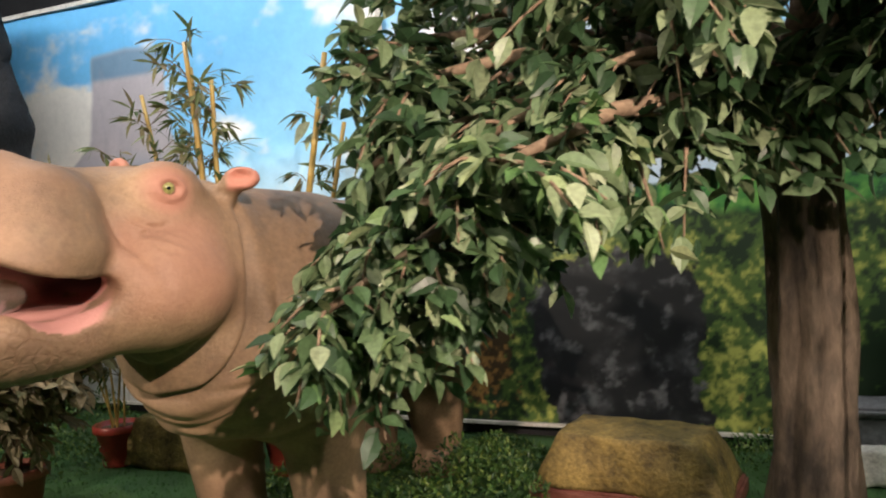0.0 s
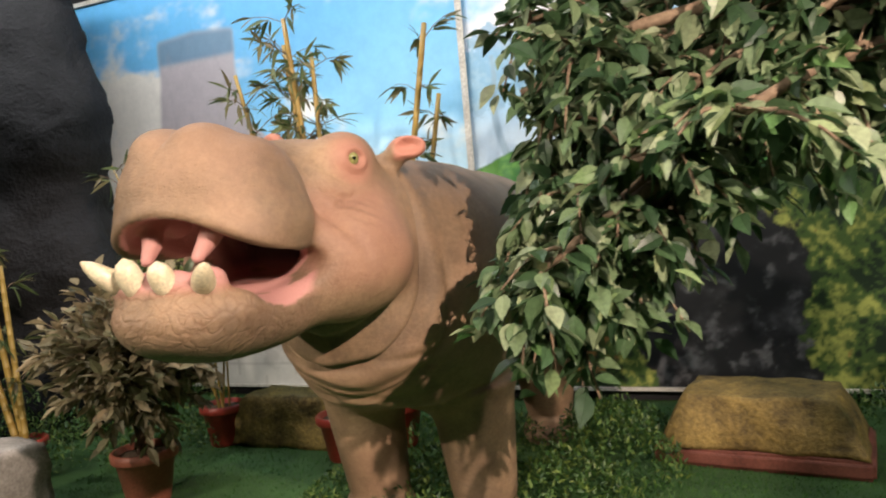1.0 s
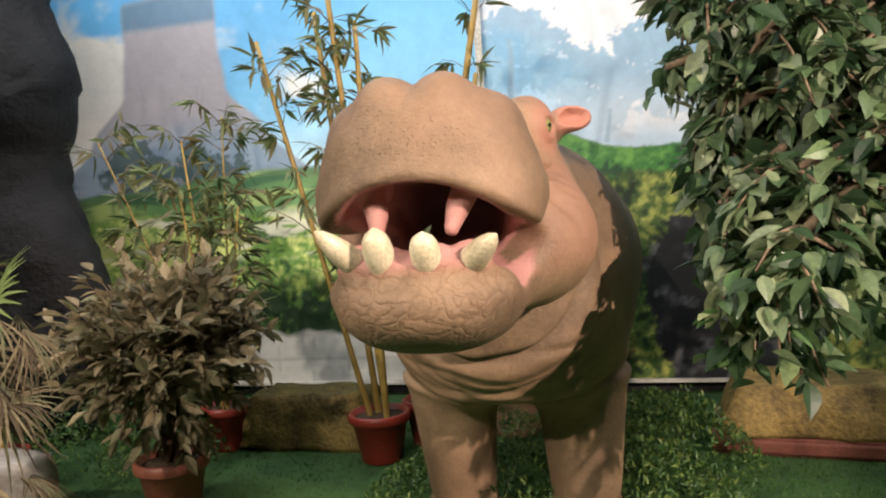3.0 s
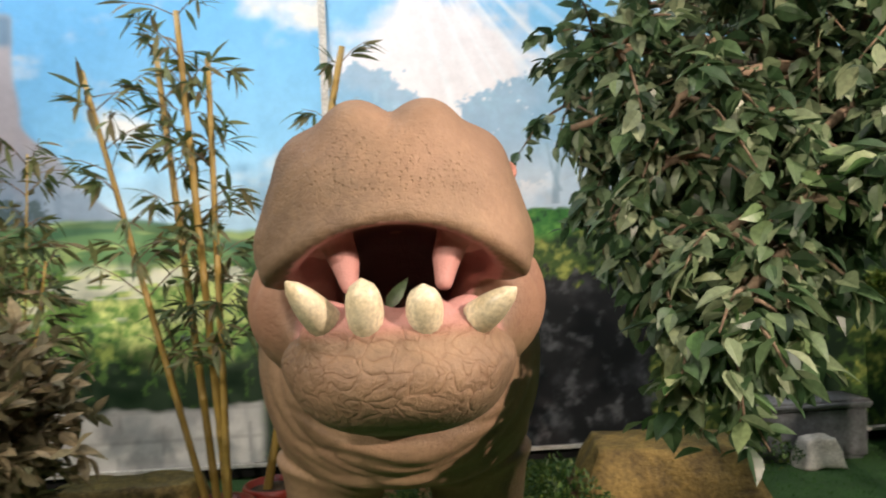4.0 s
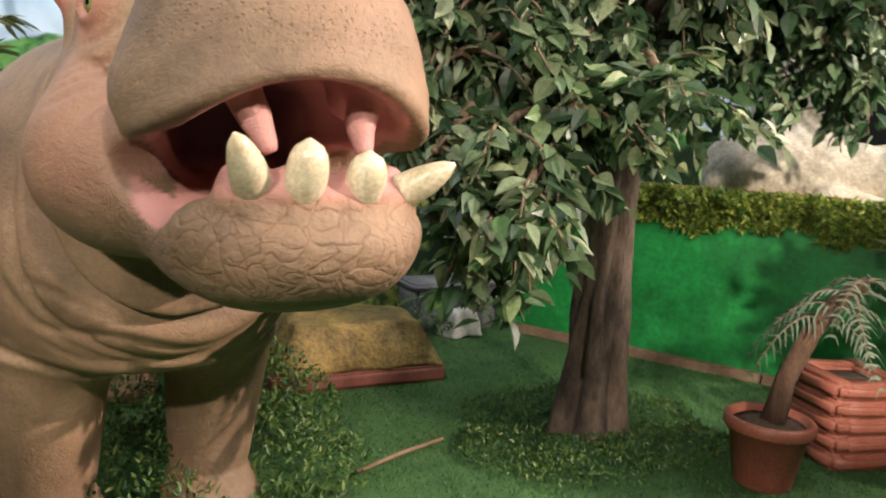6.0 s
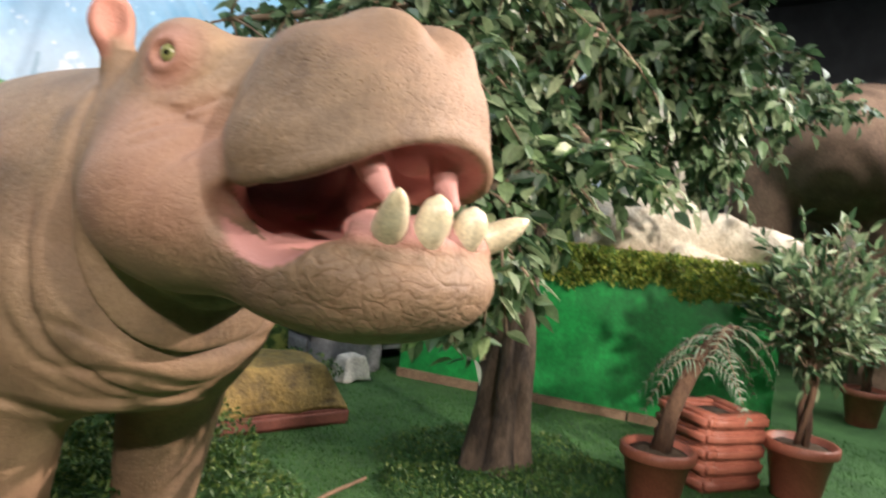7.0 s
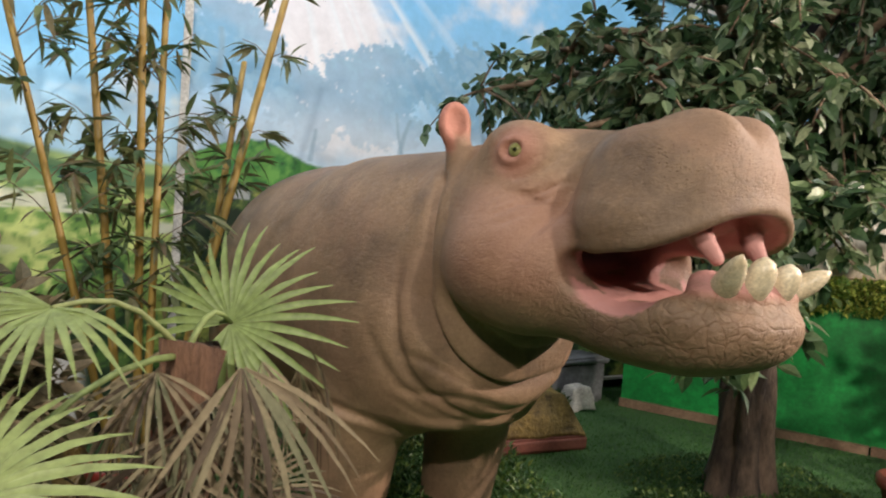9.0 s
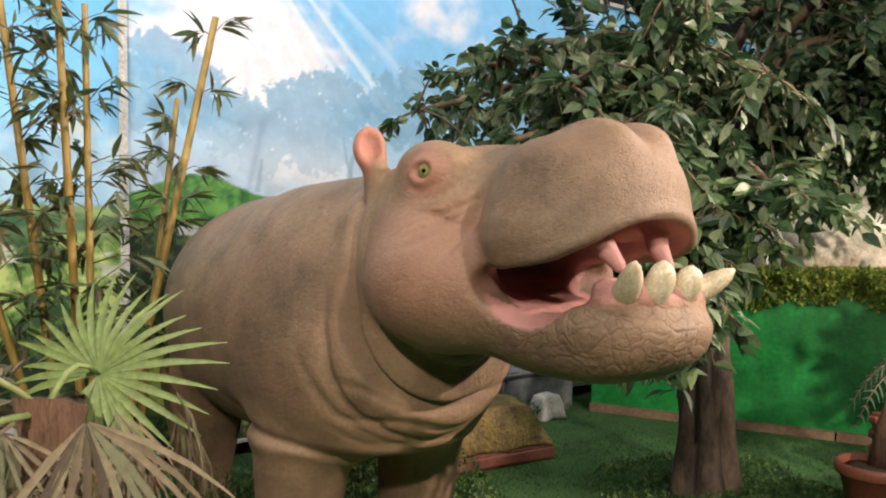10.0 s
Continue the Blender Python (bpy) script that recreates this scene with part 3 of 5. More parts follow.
    flat = blend(flat, capsule(p, (0.22, 4.87, 1.72), (0.30, 4.865, 1.785), 0.06, 0.035), 0.03)
    flat = carve(flat, ellipsoid(p, (0.355, 4.825, 1.80), (0.055, 0.035, 0.030)), 0.012)
    return blend(d, np.minimum(ear, flat), 0.03)


def surface_net(field, us, vs, zs):
    """The zero surface of a sampled field as vertices and quads."""
    inside = field < 0
    a = sum(inside[i:i - 1 or None, j:j - 1 or None, k:k - 1 or None].astype(np.int8) for i in (0, 1) for j in (0, 1) for k in (0, 1))
    live = (a > 0) & (a < 8)
    cells = np.argwhere(live)
    number = -np.ones(live.shape, np.int64)
    number[live] = np.arange(len(cells))
    corners = [(i, j, k) for i in (0, 1) for j in (0, 1) for k in (0, 1)]
    total, count = np.zeros((len(cells), 3)), np.zeros(len(cells))
    axes = (us, vs, zs)
    for c0 in corners:
        for ax in range(3):
            if c0[ax]:
                continue
            c1 = tuple(1 if i == ax else c for i, c in enumerate(c0))
            i0, i1 = cells + c0, cells + c1
            f0, f1 = field[tuple(i0.T)], field[tuple(i1.T)]
            cut = (f0 < 0) != (f1 < 0)
            t = np.where(cut, f0 / np.where(cut, f0 - f1, 1), 0)
            pt = np.stack([axes[q][i0[:, q]] * (1 - t) + axes[q][i1[:, q]] * t for q in range(3)], -1)
            total += pt * cut[:, None]
            count += cut
    verts = total / count[:, None]
    quads = []
    for ax in range(3):
        o1, o2 = [q for q in range(3) if q != ax]
        lo = [slice(None)] * 3
        hi = [slice(None)] * 3
        lo[ax], hi[ax] = slice(0, -1), slice(1, None)
        e = np.argwhere(inside[tuple(lo)] != inside[tuple(hi)])
        e = e[(e[:, o1] > 0) & (e[:, o2] > 0) & (e[:, o1] < field.shape[o1] - 1) & (e[:, o2] < field.shape[o2] - 1)]
        d1, d2 = np.eye(3, dtype=int)[o1], np.eye(3, dtype=int)[o2]
        q = np.stack([number[tuple((e - a1 * d1 - a2 * d2).T)] for a1, a2 in ((1, 1), (0, 1), (0, 0), (1, 0))], -1)
        turn = inside[tuple(e.T)] ^ (ax == 1)
        q[~turn] = q[~turn][:, ::-1]
        quads.append(q)
    return verts, np.concatenate(quads)


def tooth(base, tip, r, bend=0.0, blunt=4.0, sides=14):
    """A blunt ivory tusk from its gum to its tip."""
    bm = bmesh.new()
    base, tip = Vector(base), Vector(tip)
    pts, rad = [], []
    for i in range(9):
        t = i / 8
        pts.append(base.lerp(tip, t) + Vector((0, -bend * math.sin(math.pi * t), 0)))
        rad.append(r * (1.0 + 0.10 * math.sin(3 * t)) * math.sqrt(max(0.01, 1 - t ** blunt)))
    tube(bm, pts, rad, sides)
    return bm


def hippo_statue():
    vs = np.concatenate([np.arange(3.66, 4.98, 0.0105), np.arange(4.99, 5.4, 0.016), np.arange(5.42, 7.52, 0.026)]).astype(np.float32)
    us = np.arange(-0.70, 0.7001, 0.0115).astype(np.float32)
    zs = np.arange(-0.03, 1.99, 0.0115).astype(np.float32)
    u, v, z = np.meshgrid(us, vs, zs, indexing="ij")
    verts, quads = surface_net(hippo_field(u, v, z), us, vs, zs)
    x0 = -0.738
    me = bpy.data.meshes.new("hippopotamus_statue")
    bm = bmesh.new()
    bv = [bm.verts.new((a + x0, b, max(c, 0.0))) for a, b, c in verts.tolist()]
    for q in quads.tolist():
        f = bm.faces.new([bv[i] for i in q])
        f.smooth = True
    bm.faces.index_update()
    # extra islands: tusks and eyes
    extra = []
    for base, tip, r, bend, blunt in (((-0.855, 3.90, 1.365), (-0.935, 3.775, 1.478), 0.034, 0.008, 1.9), ((-0.797, 3.845, 1.375), (-0.803, 3.80, 1.478), 0.033, 0.010, 4.5),
                               ((-0.687, 3.845, 1.375), (-0.690, 3.805, 1.463), 0.033, 0.010, 4.5), ((-0.615, 3.90, 1.365), (-0.518, 3.795, 1.448), 0.034, 0.008, 1.9)):
        extra.append((tooth(base, tip, r, bend, blunt), 2))
    for side in (-1, 1):
        eye = bmesh.new()
        bmesh.ops.create_uvsphere(eye, u_segments=20, v_segments=14, radius=0.032)
        bmesh.ops.rotate(eye, verts=eye.verts, cent=(0, 0, 0), matrix=Euler((0, radians(90 * side), 0)).to_matrix())
        bmesh.ops.rotate(eye, verts=eye.verts, cent=(0, 0, 0), matrix=Euler((0, 0, radians(-30 * side))).to_matrix())
        bmesh.ops.translate(eye, verts=eye.verts, vec=(x0 + side * 0.266, 4.525, 1.745))
        extra.append((eye, 3))
    bm.to_mesh(me)
    bm.free()
    join = bmesh.new()
    join.from_mesh(me)
    for piece, slot in extra:
        for f in piece.faces:
            f.smooth = True
            f.material_index = slot
            if slot == 3:
                c = f.calc_center_median()
                side = 1 if c.x > x0 else -1
                mid = Vector((x0 + side * 0.266, 4.525, 1.745))
                out = (c - mid).normalized().dot(Vector((side * math.cos(radians(30)), -math.sin(radians(30)), 0)))
                f.material_index = 5 if out > 0.965 else 4 if out > 0.80 else 3
        tmp = bpy.data.meshes.new("piece")
        piece.to_mesh(tmp)
        piece.free()
        join.from_mesh(tmp)
        bpy.data.meshes.remove(tmp)
    join.to_mesh(me)
    join.free()
    # pigment: pink round eyes, ears and gums; the throat's depth shade is painted dark
    count = len(me.vertices)
    co = np.empty(count * 3, np.float32)
    me.vertices.foreach_get("co", co)
    co = co.reshape(-1, 3)
    a, b, c = np.abs(co[:, 0] - x0), co[:, 1], co[:, 2]
    mouth = (ellipsoid((a, b, c), (0, 4.12, 1.475), (0.235, 0.36, 0.145)) < 0.010).astype(float) * step(1.335, 1.350, c)
    mouth = np.maximum(mouth, step(1.390, 1.405, c) * step(4.0, 3.95, b) * step(3.81, 3.83, b) * step(1.47, 1.45, c) * step(0.20, 0.17, a))
    mouth = np.maximum(mouth, (capsule((a, b, c), (0.13, 3.98, 1.575), (0.09, 3.92, 1.46), 0.045, 0.03) < 0.01) * 0.65)
    tongue = (ellipsoid((a, b, c), (0, 4.28, 1.305), (0.16, 0.22, 0.062)) < 0.03) * step(1.31, 1.33, c) * step(4.0, 4.06, b) * step(0.24, 0.20, a)
    rim_floor = (ellipsoid((a, b, c), (0.27, 4.12, 1.40), (0.13, 0.15, 0.095)) < 0.014) * step(0.262, 0.235, a) * step(1.40, 1.37, c)
    mouth = np.maximum.reduce([mouth, tongue, rim_floor])
    lip = step(0.022, 0.0, np.abs(c - 1.395)) * step(4.35, 4.2, b) * step(0.26, 0.22, a)
    mouth = np.maximum(mouth, 0.8 * lip)
    pink = np.maximum.reduce([0.68 * step(0.11, 0.02, np.sqrt((a - 0.28) ** 2 + (b - 4.52) ** 2 + (c - 1.74) ** 2) - 0.02),
                              step(1.78, 1.84, c) * step(4.80, 4.83, b) * step(5.0, 4.95, b) * step(0.22, 0.25, a) * 0.9,
                              step(0.28, 0.31, a) * step(4.78, 4.82, b) * step(5.0, 4.95, b) * step(1.74, 1.76, c)])
    throat_shade = step(4.14, 4.36, b) * mouth * step(1.36, 1.44, c) * step(0.20, 0.10, a)
    cheeks = 0.30 * step(0.16, 0.24, a) * step(4.22, 4.34, b) * step(4.80, 4.55, b) * step(1.24, 1.36, c) * step(1.72, 1.60, c)
    rims = 0.55 * step(0.03, 0.0, np.abs(c - 1.385 + 0.5 * np.clip(b - 3.95, 0, 0.12))) * step(4.32, 4.15, b) * step(0.12, 0.2, a + (b < 3.9))
    pink = np.maximum.reduce([pink, cheeks, rims])
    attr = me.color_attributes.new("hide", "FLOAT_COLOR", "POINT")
    attr.data.foreach_set("color", np.stack([mouth, pink, throat_shade, np.ones(count)], -1).astype(np.float32).ravel())
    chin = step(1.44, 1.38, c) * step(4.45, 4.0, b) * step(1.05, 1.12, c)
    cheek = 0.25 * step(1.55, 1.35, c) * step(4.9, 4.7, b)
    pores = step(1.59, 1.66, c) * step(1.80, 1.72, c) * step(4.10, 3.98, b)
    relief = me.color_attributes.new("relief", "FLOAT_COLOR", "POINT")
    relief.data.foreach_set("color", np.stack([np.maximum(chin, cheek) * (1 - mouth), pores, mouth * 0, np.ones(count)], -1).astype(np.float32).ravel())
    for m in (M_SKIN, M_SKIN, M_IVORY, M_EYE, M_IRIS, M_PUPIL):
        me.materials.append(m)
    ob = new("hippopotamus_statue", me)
    return tagged(ob, "life-size tan hippopotamus statue with open pink mouth and tusks", "statue")


M_SKIN, n_, l_, p_ = blank("statue_hide")
base_ = ramp(n_, l_, noise_out(n_, l_, 4.5, 5, 0.6), [(0.25, (0.172, 0.112, 0.067)), (0.5, (0.270, 0.182, 0.110)), (0.75, (0.35, 0.24, 0.15))])
grain_ = ramp(n_, l_, noise_out(n_, l_, 55, 4, 0.65), [(0.3, (0.82, 0.8, 0.78)), (0.7, (1.12, 1.12, 1.12))])
base_ = mixed(n_, l_, 1.0, base_, grain_, "MULTIPLY")
blot_ = ramp(n_, l_, noise_out(n_, l_, 1.6, 6, 0.7), [(0.38, (0.62, 0.62, 0.64)), (0.60, (1.08, 1.05, 1.02))])
base_ = mixed(n_, l_, 1.0, base_, blot_, "MULTIPLY")
rosy_ = ramp(n_, l_, noise_out(n_, l_, 2.7, 4, 0.55), [(0.45, (0, 0, 0)), (0.68, (0.35, 0.35, 0.35))])
base_ = mixed(n_, l_, rosy_, base_, (0.36, 0.205, 0.135))
split_, sep_ = n_.new("ShaderNodeVertexColor"), n_.new("ShaderNodeSeparateColor")
split_.layer_name = "hide"
l_.new(split_.outputs[0], sep_.inputs[0])
base_ = mixed(n_, l_, sep_.outputs[1], base_, (0.44, 0.19, 0.14))
# gum pink sinks to near black where the throat's shade is painted in
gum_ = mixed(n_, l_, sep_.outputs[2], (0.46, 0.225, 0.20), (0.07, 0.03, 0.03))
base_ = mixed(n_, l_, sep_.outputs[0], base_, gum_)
l_.new(base_, p_.inputs["Base Color"])
p_.inputs["Roughness"].default_value = 0.58
vor_ = n_.new("ShaderNodeTexVoronoi")
vor_.feature, vor_.inputs["Scale"].default_value = "DISTANCE_TO_EDGE", 19
tc_ = n_.new("ShaderNodeTexCoord")
warp_ = n_.new("ShaderNodeVectorMath")
nzv_ = n_.new("ShaderNodeTexNoise")
nzv_.inputs["Scale"].default_value = 9
l_.new(tc_.outputs["Object"], nzv_.inputs["Vector"])
warp_.operation = "MULTIPLY_ADD"
l_.new(nzv_.outputs["Color"], warp_.inputs[0])
warp_.inputs[1].default_value = (0.22, 0.22, 0.10)
l_.new(tc_.outputs["Object"], warp_.inputs[2])
l_.new(warp_.outputs[0], vor_.inputs["Vector"])
rel_, rsep_ = n_.new("ShaderNodeVertexColor"), n_.new("ShaderNodeSeparateColor")
rel_.layer_name = "relief"
l_.new(rel_.outputs[0], rsep_.inputs[0])


def masked(height, mask):
    """Relief that fades to level where the mask is nought."""
    return mixed(n_, l_, mask, (0.8, 0.8, 0.8), height)


wr_ = ramp(n_, l_, vor_.outputs["Distance"], [(0.0, (0, 0, 0)), (0.05, (0.45, 0.45, 0.45)), (0.22, (0.8, 0.8, 0.8))])
first_ = bumped(n_, l_, p_, masked(wr_, rsep_.outputs[0]), 0.40, 0.009)
pore_ = n_.new("ShaderNodeTexVoronoi")
pore_.inputs["Scale"].default_value = 92
l_.new(tc_.outputs["Object"], pore_.inputs["Vector"])
pr_ = ramp(n_, l_, pore_.outputs["Distance"], [(0.10, (0, 0, 0)), (0.36, (0.8, 0.8, 0.8))])
second_ = bumped(n_, l_, p_, masked(pr_, rsep_.outputs[1]), 0.55, 0.008, first_)
third_ = bumped(n_, l_, p_, noise_out(n_, l_, 26, 6, 0.75), 0.5, 0.011, second_)
third_ = bumped(n_, l_, p_, noise_out(n_, l_, 14, 4, 0.6, stretch=(1, 1, 2.5)), 0.18, 0.010, third_)
crack_ = n_.new("ShaderNodeTexVoronoi")
crack_.feature, crack_.inputs["Scale"].default_value = "DISTANCE_TO_EDGE", 58
l_.new(warp_.outputs[0], crack_.inputs["Vector"])
third_ = bumped(n_, l_, p_, ramp(n_, l_, crack_.outputs["Distance"], [(0.0, (0, 0, 0)), (0.16, (0.8, 0.8, 0.8))]), 0.22, 0.004, third_)
bumped(n_, l_, p_, noise_out(n_, l_, 160, 3), 0.35, 0.003, third_)
# pores and wrinkle lines: crease shade painted into the hide colour
pore_shade_ = ramp(n_, l_, pore_.outputs["Distance"], [(0.08, (0.96, 0.95, 0.94)), (0.45, (1, 1, 1))])
pore_shade_ = mixed(n_, l_, rsep_.outputs[1], (1, 1, 1), pore_shade_)
crease_shade_ = ramp(n_, l_, vor_.outputs["Distance"], [(0.0, (0.84, 0.77, 0.72)), (0.07, (1, 1, 1))])
crease_shade_ = mixed(n_, l_, rsep_.outputs[0], (1, 1, 1), crease_shade_)
tone_ = mixed(n_, l_, 1.0, mixed(n_, l_, 1.0, base_, pore_shade_, "MULTIPLY"), crease_shade_, "MULTIPLY")
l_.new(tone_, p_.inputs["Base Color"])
M_IVORY = surface("ivory", (0.56, 0.46, 0.28), (0.80, 0.73, 0.55), 9, 0.35, 0.15, 0.003, 120)
M_EYE = surface("eye_white", (0.22, 0.15, 0.10), (0.35, 0.25, 0.17), 30, 0.15, 0.0, 0.001)
M_IRIS = surface("iris", (0.16, 0.17, 0.05), (0.36, 0.36, 0.14), 60, 0.1, 0.0, 0.001)
M_PUPIL = surface("pupil", (0.004, 0.004, 0.004), (0.008, 0.008, 0.008), 10, 0.08, 0.0, 0.001)

hippo = hippo_statue()


# ---- the artificial ficus tree ----
def tree_trunk():
    """Fluted trunk, wide at its foot."""
    bm = bmesh.new()
    rings, sides = [], 40
    for i in range(30):
        z = 2.02 * i / 29
        r = 0.122 + 0.085 * math.exp(-z / 0.28) + 0.02 * math.exp(-((z - 1.95) / 0.2) ** 2)
        ring = []
        for k in range(sides):
            a = 2 * math.pi * k / sides
            flute = 0.034 * math.exp(-z / 0.9) * math.sin(5 * a + 1.3 * z) + 0.020 * math.sin(9 * a - 2.1 * z + math.sin(4 * z))
            rough = 0.022 * noise.noise(Vector((3 * math.cos(a), 3 * math.sin(a), 2.2 * z)))
            rr = r + flute + rough
            ring.append(bm.verts.new((rr * math.cos(a) + 0.02 * math.sin(1.5 * z), rr * math.sin(a), z)))
        rings.append(ring)
    for a, b in zip(rings, rings[1:]):
        for k in range(sides):
            bm.faces.new((a[k], a[(k + 1) % sides], b[(k + 1) % sides], b[k]))
    bm.faces.new(rings[-1])
    return bm


def arc(a, b, sag, count=7):
    a, b = Vector(a), Vector(b)
    return [a.lerp(b, i / (count - 1)) + Vector((0, 0, sag * math.sin(math.pi * i / (count - 1)))) for i in range(count)]


def ficus_tree():
    rng = random.Random(4)
    root = thing("ficus_tree", (1.58, 5.39, 0), "artificial ficus tree with grey-brown fluted trunk and drooping green leaves", "tree")
    part("trunk", tree_trunk(), M_BARK, root, "grey-brown fluted bark trunk")
    fork = Vector((0.0, 0.0, 1.92))
    # limb tips, from the foot of the trunk: place, reach of its leaves, number of sprays
    limbs = [((-1.15, -0.87, 1.62), 0.30, 0.10, 15), ((-0.80, -0.98, 1.72), 0.30, 0.12, 13), ((-1.42, -0.95, 1.30), 0.22, 0.20, 11),
             ((-1.50, -0.38, 2.22), 0.32, 0.22, 14), ((-1.35, -0.55, 2.02), 0.36, 0.22, 16), ((-1.00, -0.45, 2.50), 0.42, 0.3, 18), ((-0.45, -0.70, 2.35), 0.42, 0.3, 18),
             ((-1.45, 0.25, 2.45), 0.38, 0.3, 14), ((-1.35, 1.10, 2.35), 0.42, 0.3, 14), ((-0.9, 1.3, 2.5), 0.42, 0.3, 12), ((-1.1, 0.35, 2.65), 0.5, 0.3, 16), ((-0.2, 0.2, 2.75), 0.5, 0.2, 18), ((0.35, -0.75, 2.30), 0.42, 0.3, 18),
             ((0.9, -0.45, 2.35), 0.42, 0.3, 17), ((1.35, -0.2, 2.45), 0.42, 0.3, 15), ((0.6, 0.5, 2.6), 0.5, 0.3, 14), ((-0.35, -0.42, 1.86), 0.30, 0.08, 12),
             ((0.55, -0.35, 1.92), 0.30, 0.12, 12), ((-0.85, -0.30, 2.02), 0.36, 0.16, 15), ((1.05, -0.75, 2.05), 0.32, 0.2, 12), ((-0.35, 0.45, 2.2), 0.4, 0.2, 12),
             ((-1.2, -0.2, 2.95), 0.45, 0.3, 14), ((0.1, -0.5, 3.0), 0.5, 0.3, 16), ((-1.15, -0.8, 2.75), 0.35, 0.3, 10), ((1.9, -0.35, 2.55), 0.3, 0.3, 9),
             ((-0.75, -0.62, 1.80), 0.22, 0.12, 8), ((-1.30, -0.70, 1.55), 0.28, 0.14, 12),
             ((-1.22, -0.60, 1.35), 0.26, 0.2, 13), ((-0.95, -0.62, 1.85), 0.24, 0.2, 10), ((-1.40, -0.55, 1.80), 0.30, 0.2, 14), ((-0.15, -0.45, 1.98), 0.28, 0.1, 12),
             ((0.22, -0.40, 2.12), 0.30, 0.1, 13), ((-0.55, -0.55, 2.05), 0.32, 0.15, 14), ((1.55, -0.75, 2.20), 0.34, 0.3, 14), ((2.05, -0.6, 2.40), 0.30, 0.3, 12),
             ((0.75, -0.10, 2.15), 0.36, 0.2, 14), ((1.20, -0.40, 2.02), 0.36, 0.2, 14), ((0.65, -0.90, 2.20), 0.36, 0.2, 13), ((1.75, -0.95, 2.32), 0.34, 0.3, 13), ((2.35, -0.9, 2.5), 0.32, 0.3, 12), ((0.9, 0.1, 2.75), 0.45, 0.3, 14), ((1.6, -0.3, 2.9), 0.45, 0.3, 14), ((-1.50, -0.90, 1.22), 0.22, 0.25, 11), ((-1.44, -0.72, 1.14), 0.22, 0.25, 11), ((-1.50, -0.60, 1.46), 0.24, 0.25, 12), ((-1.56, -0.39, 1.62), 0.26, 0.25, 12), ((-1.36, -0.29, 1.38), 0.26, 0.25, 12), ((-1.12, -0.19, 1.62), 0.30, 0.2, 12), ((0.35, -0.85, 2.60), 0.38, 0.3, 18), ((0.60, -1.00, 2.42), 0.36, 0.3, 16), ((0.95, -0.90, 2.50), 0.38, 0.3, 16), ((0.25, -0.90, 2.90), 0.40, 0.3, 14), ((-1.62, -0.15, 2.0), 0.30, 0.2, 12), ((-1.5, 0.2, 1.9), 0.34, 0.2, 13), ((-0.9, 0.2, 2.2), 0.4, 0.2, 12)]
    poses, near = [], []
    for tip, reach, sag, sprays in limbs:
        tip = Vector(tip)
        bm = bmesh.new()
        path = arc(fork + Vector((rng.uniform(-0.06, 0.06), rng.uniform(-0.06, 0.06), rng.uniform(-0.12, 0.02))), tip, sag)
        path = [p + noise.noise_vector(p * 4) * 0.04 * (0 < i < 6) for i, p in enumerate(path)]
        tube(bm, path, [0.052 - 0.0065 * i for i in range(7)], 8)
        limb = part("limb", bm, M_TWIG, root, "bare grey-brown limb")
        twigs = bmesh.new()
        for s in range(sprays):
            start = path[-1].lerp(path[3], rng.random() ** 2 * 0.9)
            d = Vector((rng.gauss(0, 1), rng.gauss(0, 1), rng.gauss(-0.15, 0.7))).normalized()
            end = start + d * reach * rng.uniform(0.7, 1.25) + Vector((0, 0, -0.10))
            if end.x + 1.58 < 0.0 and end.y + 5.39 > 4.2 and end.z < 2.0:
                end.x = rng.uniform(-1.58, -1.3)
            stem = arc(start, end, 0.05, 5)
            tube(twigs, stem, [0.009, 0.008, 0.006, 0.005, 0.003], 5)
            for k in range(24):
                t = rng.uniform(0.15, 1.05)
                i = min(3, int(t * 4))
                at = stem[i].lerp(stem[i + 1], t * 4 - i) + Vector((rng.gauss(0, 0.018), rng.gauss(0, 0.018), rng.gauss(0, 0.015)))
                way = (end - start).normalized() * 0.6 + Vector((rng.gauss(0, 0.75), rng.gauss(0, 0.75), rng.uniform(-0.95, 0.25)))
                pose_ = leaf_pose(rng, at, way, rng.uniform(0.62, 1.12), 0.25)
                (near if tip.y < -0.8 and tip.z < 1.75 else poses).append(pose_)
        tagged(part("twig_spray", twigs, M_TWIG, limb), kind="stuff")
    rng.shuffle(near)
    singles, rest = near[:300], near[300:] + poses
    shapes = []
    for w, fold, droop in ((0.060, 0.18, 0.18), (0.066, 0.10, 0.3), (0.054, 0.26, 0.1)):
        v, f = leaf_mesh(0.112, w, fold, droop)
        me = bpy.data.meshes.new("leaf")
        me.from_pydata([tuple(p) for p in v], [], f)
        me.materials.append(M_LEAF_OB)
        shapes.append(me)
    for k, m in enumerate(singles):
        ob = new("leaf", shapes[k % 3])
        ob.parent = root
        ob.matrix_basis = m
    v, f = scatter(leaf_mesh(0.112, 0.061, 0.16, 0.2), rest)
    crown = data_part("crown", v, f, M_LEAF, root, "dense crown of dark and pale green leaves")
    tagged(crown, kind="stuff")
    return root


ficus_tree()


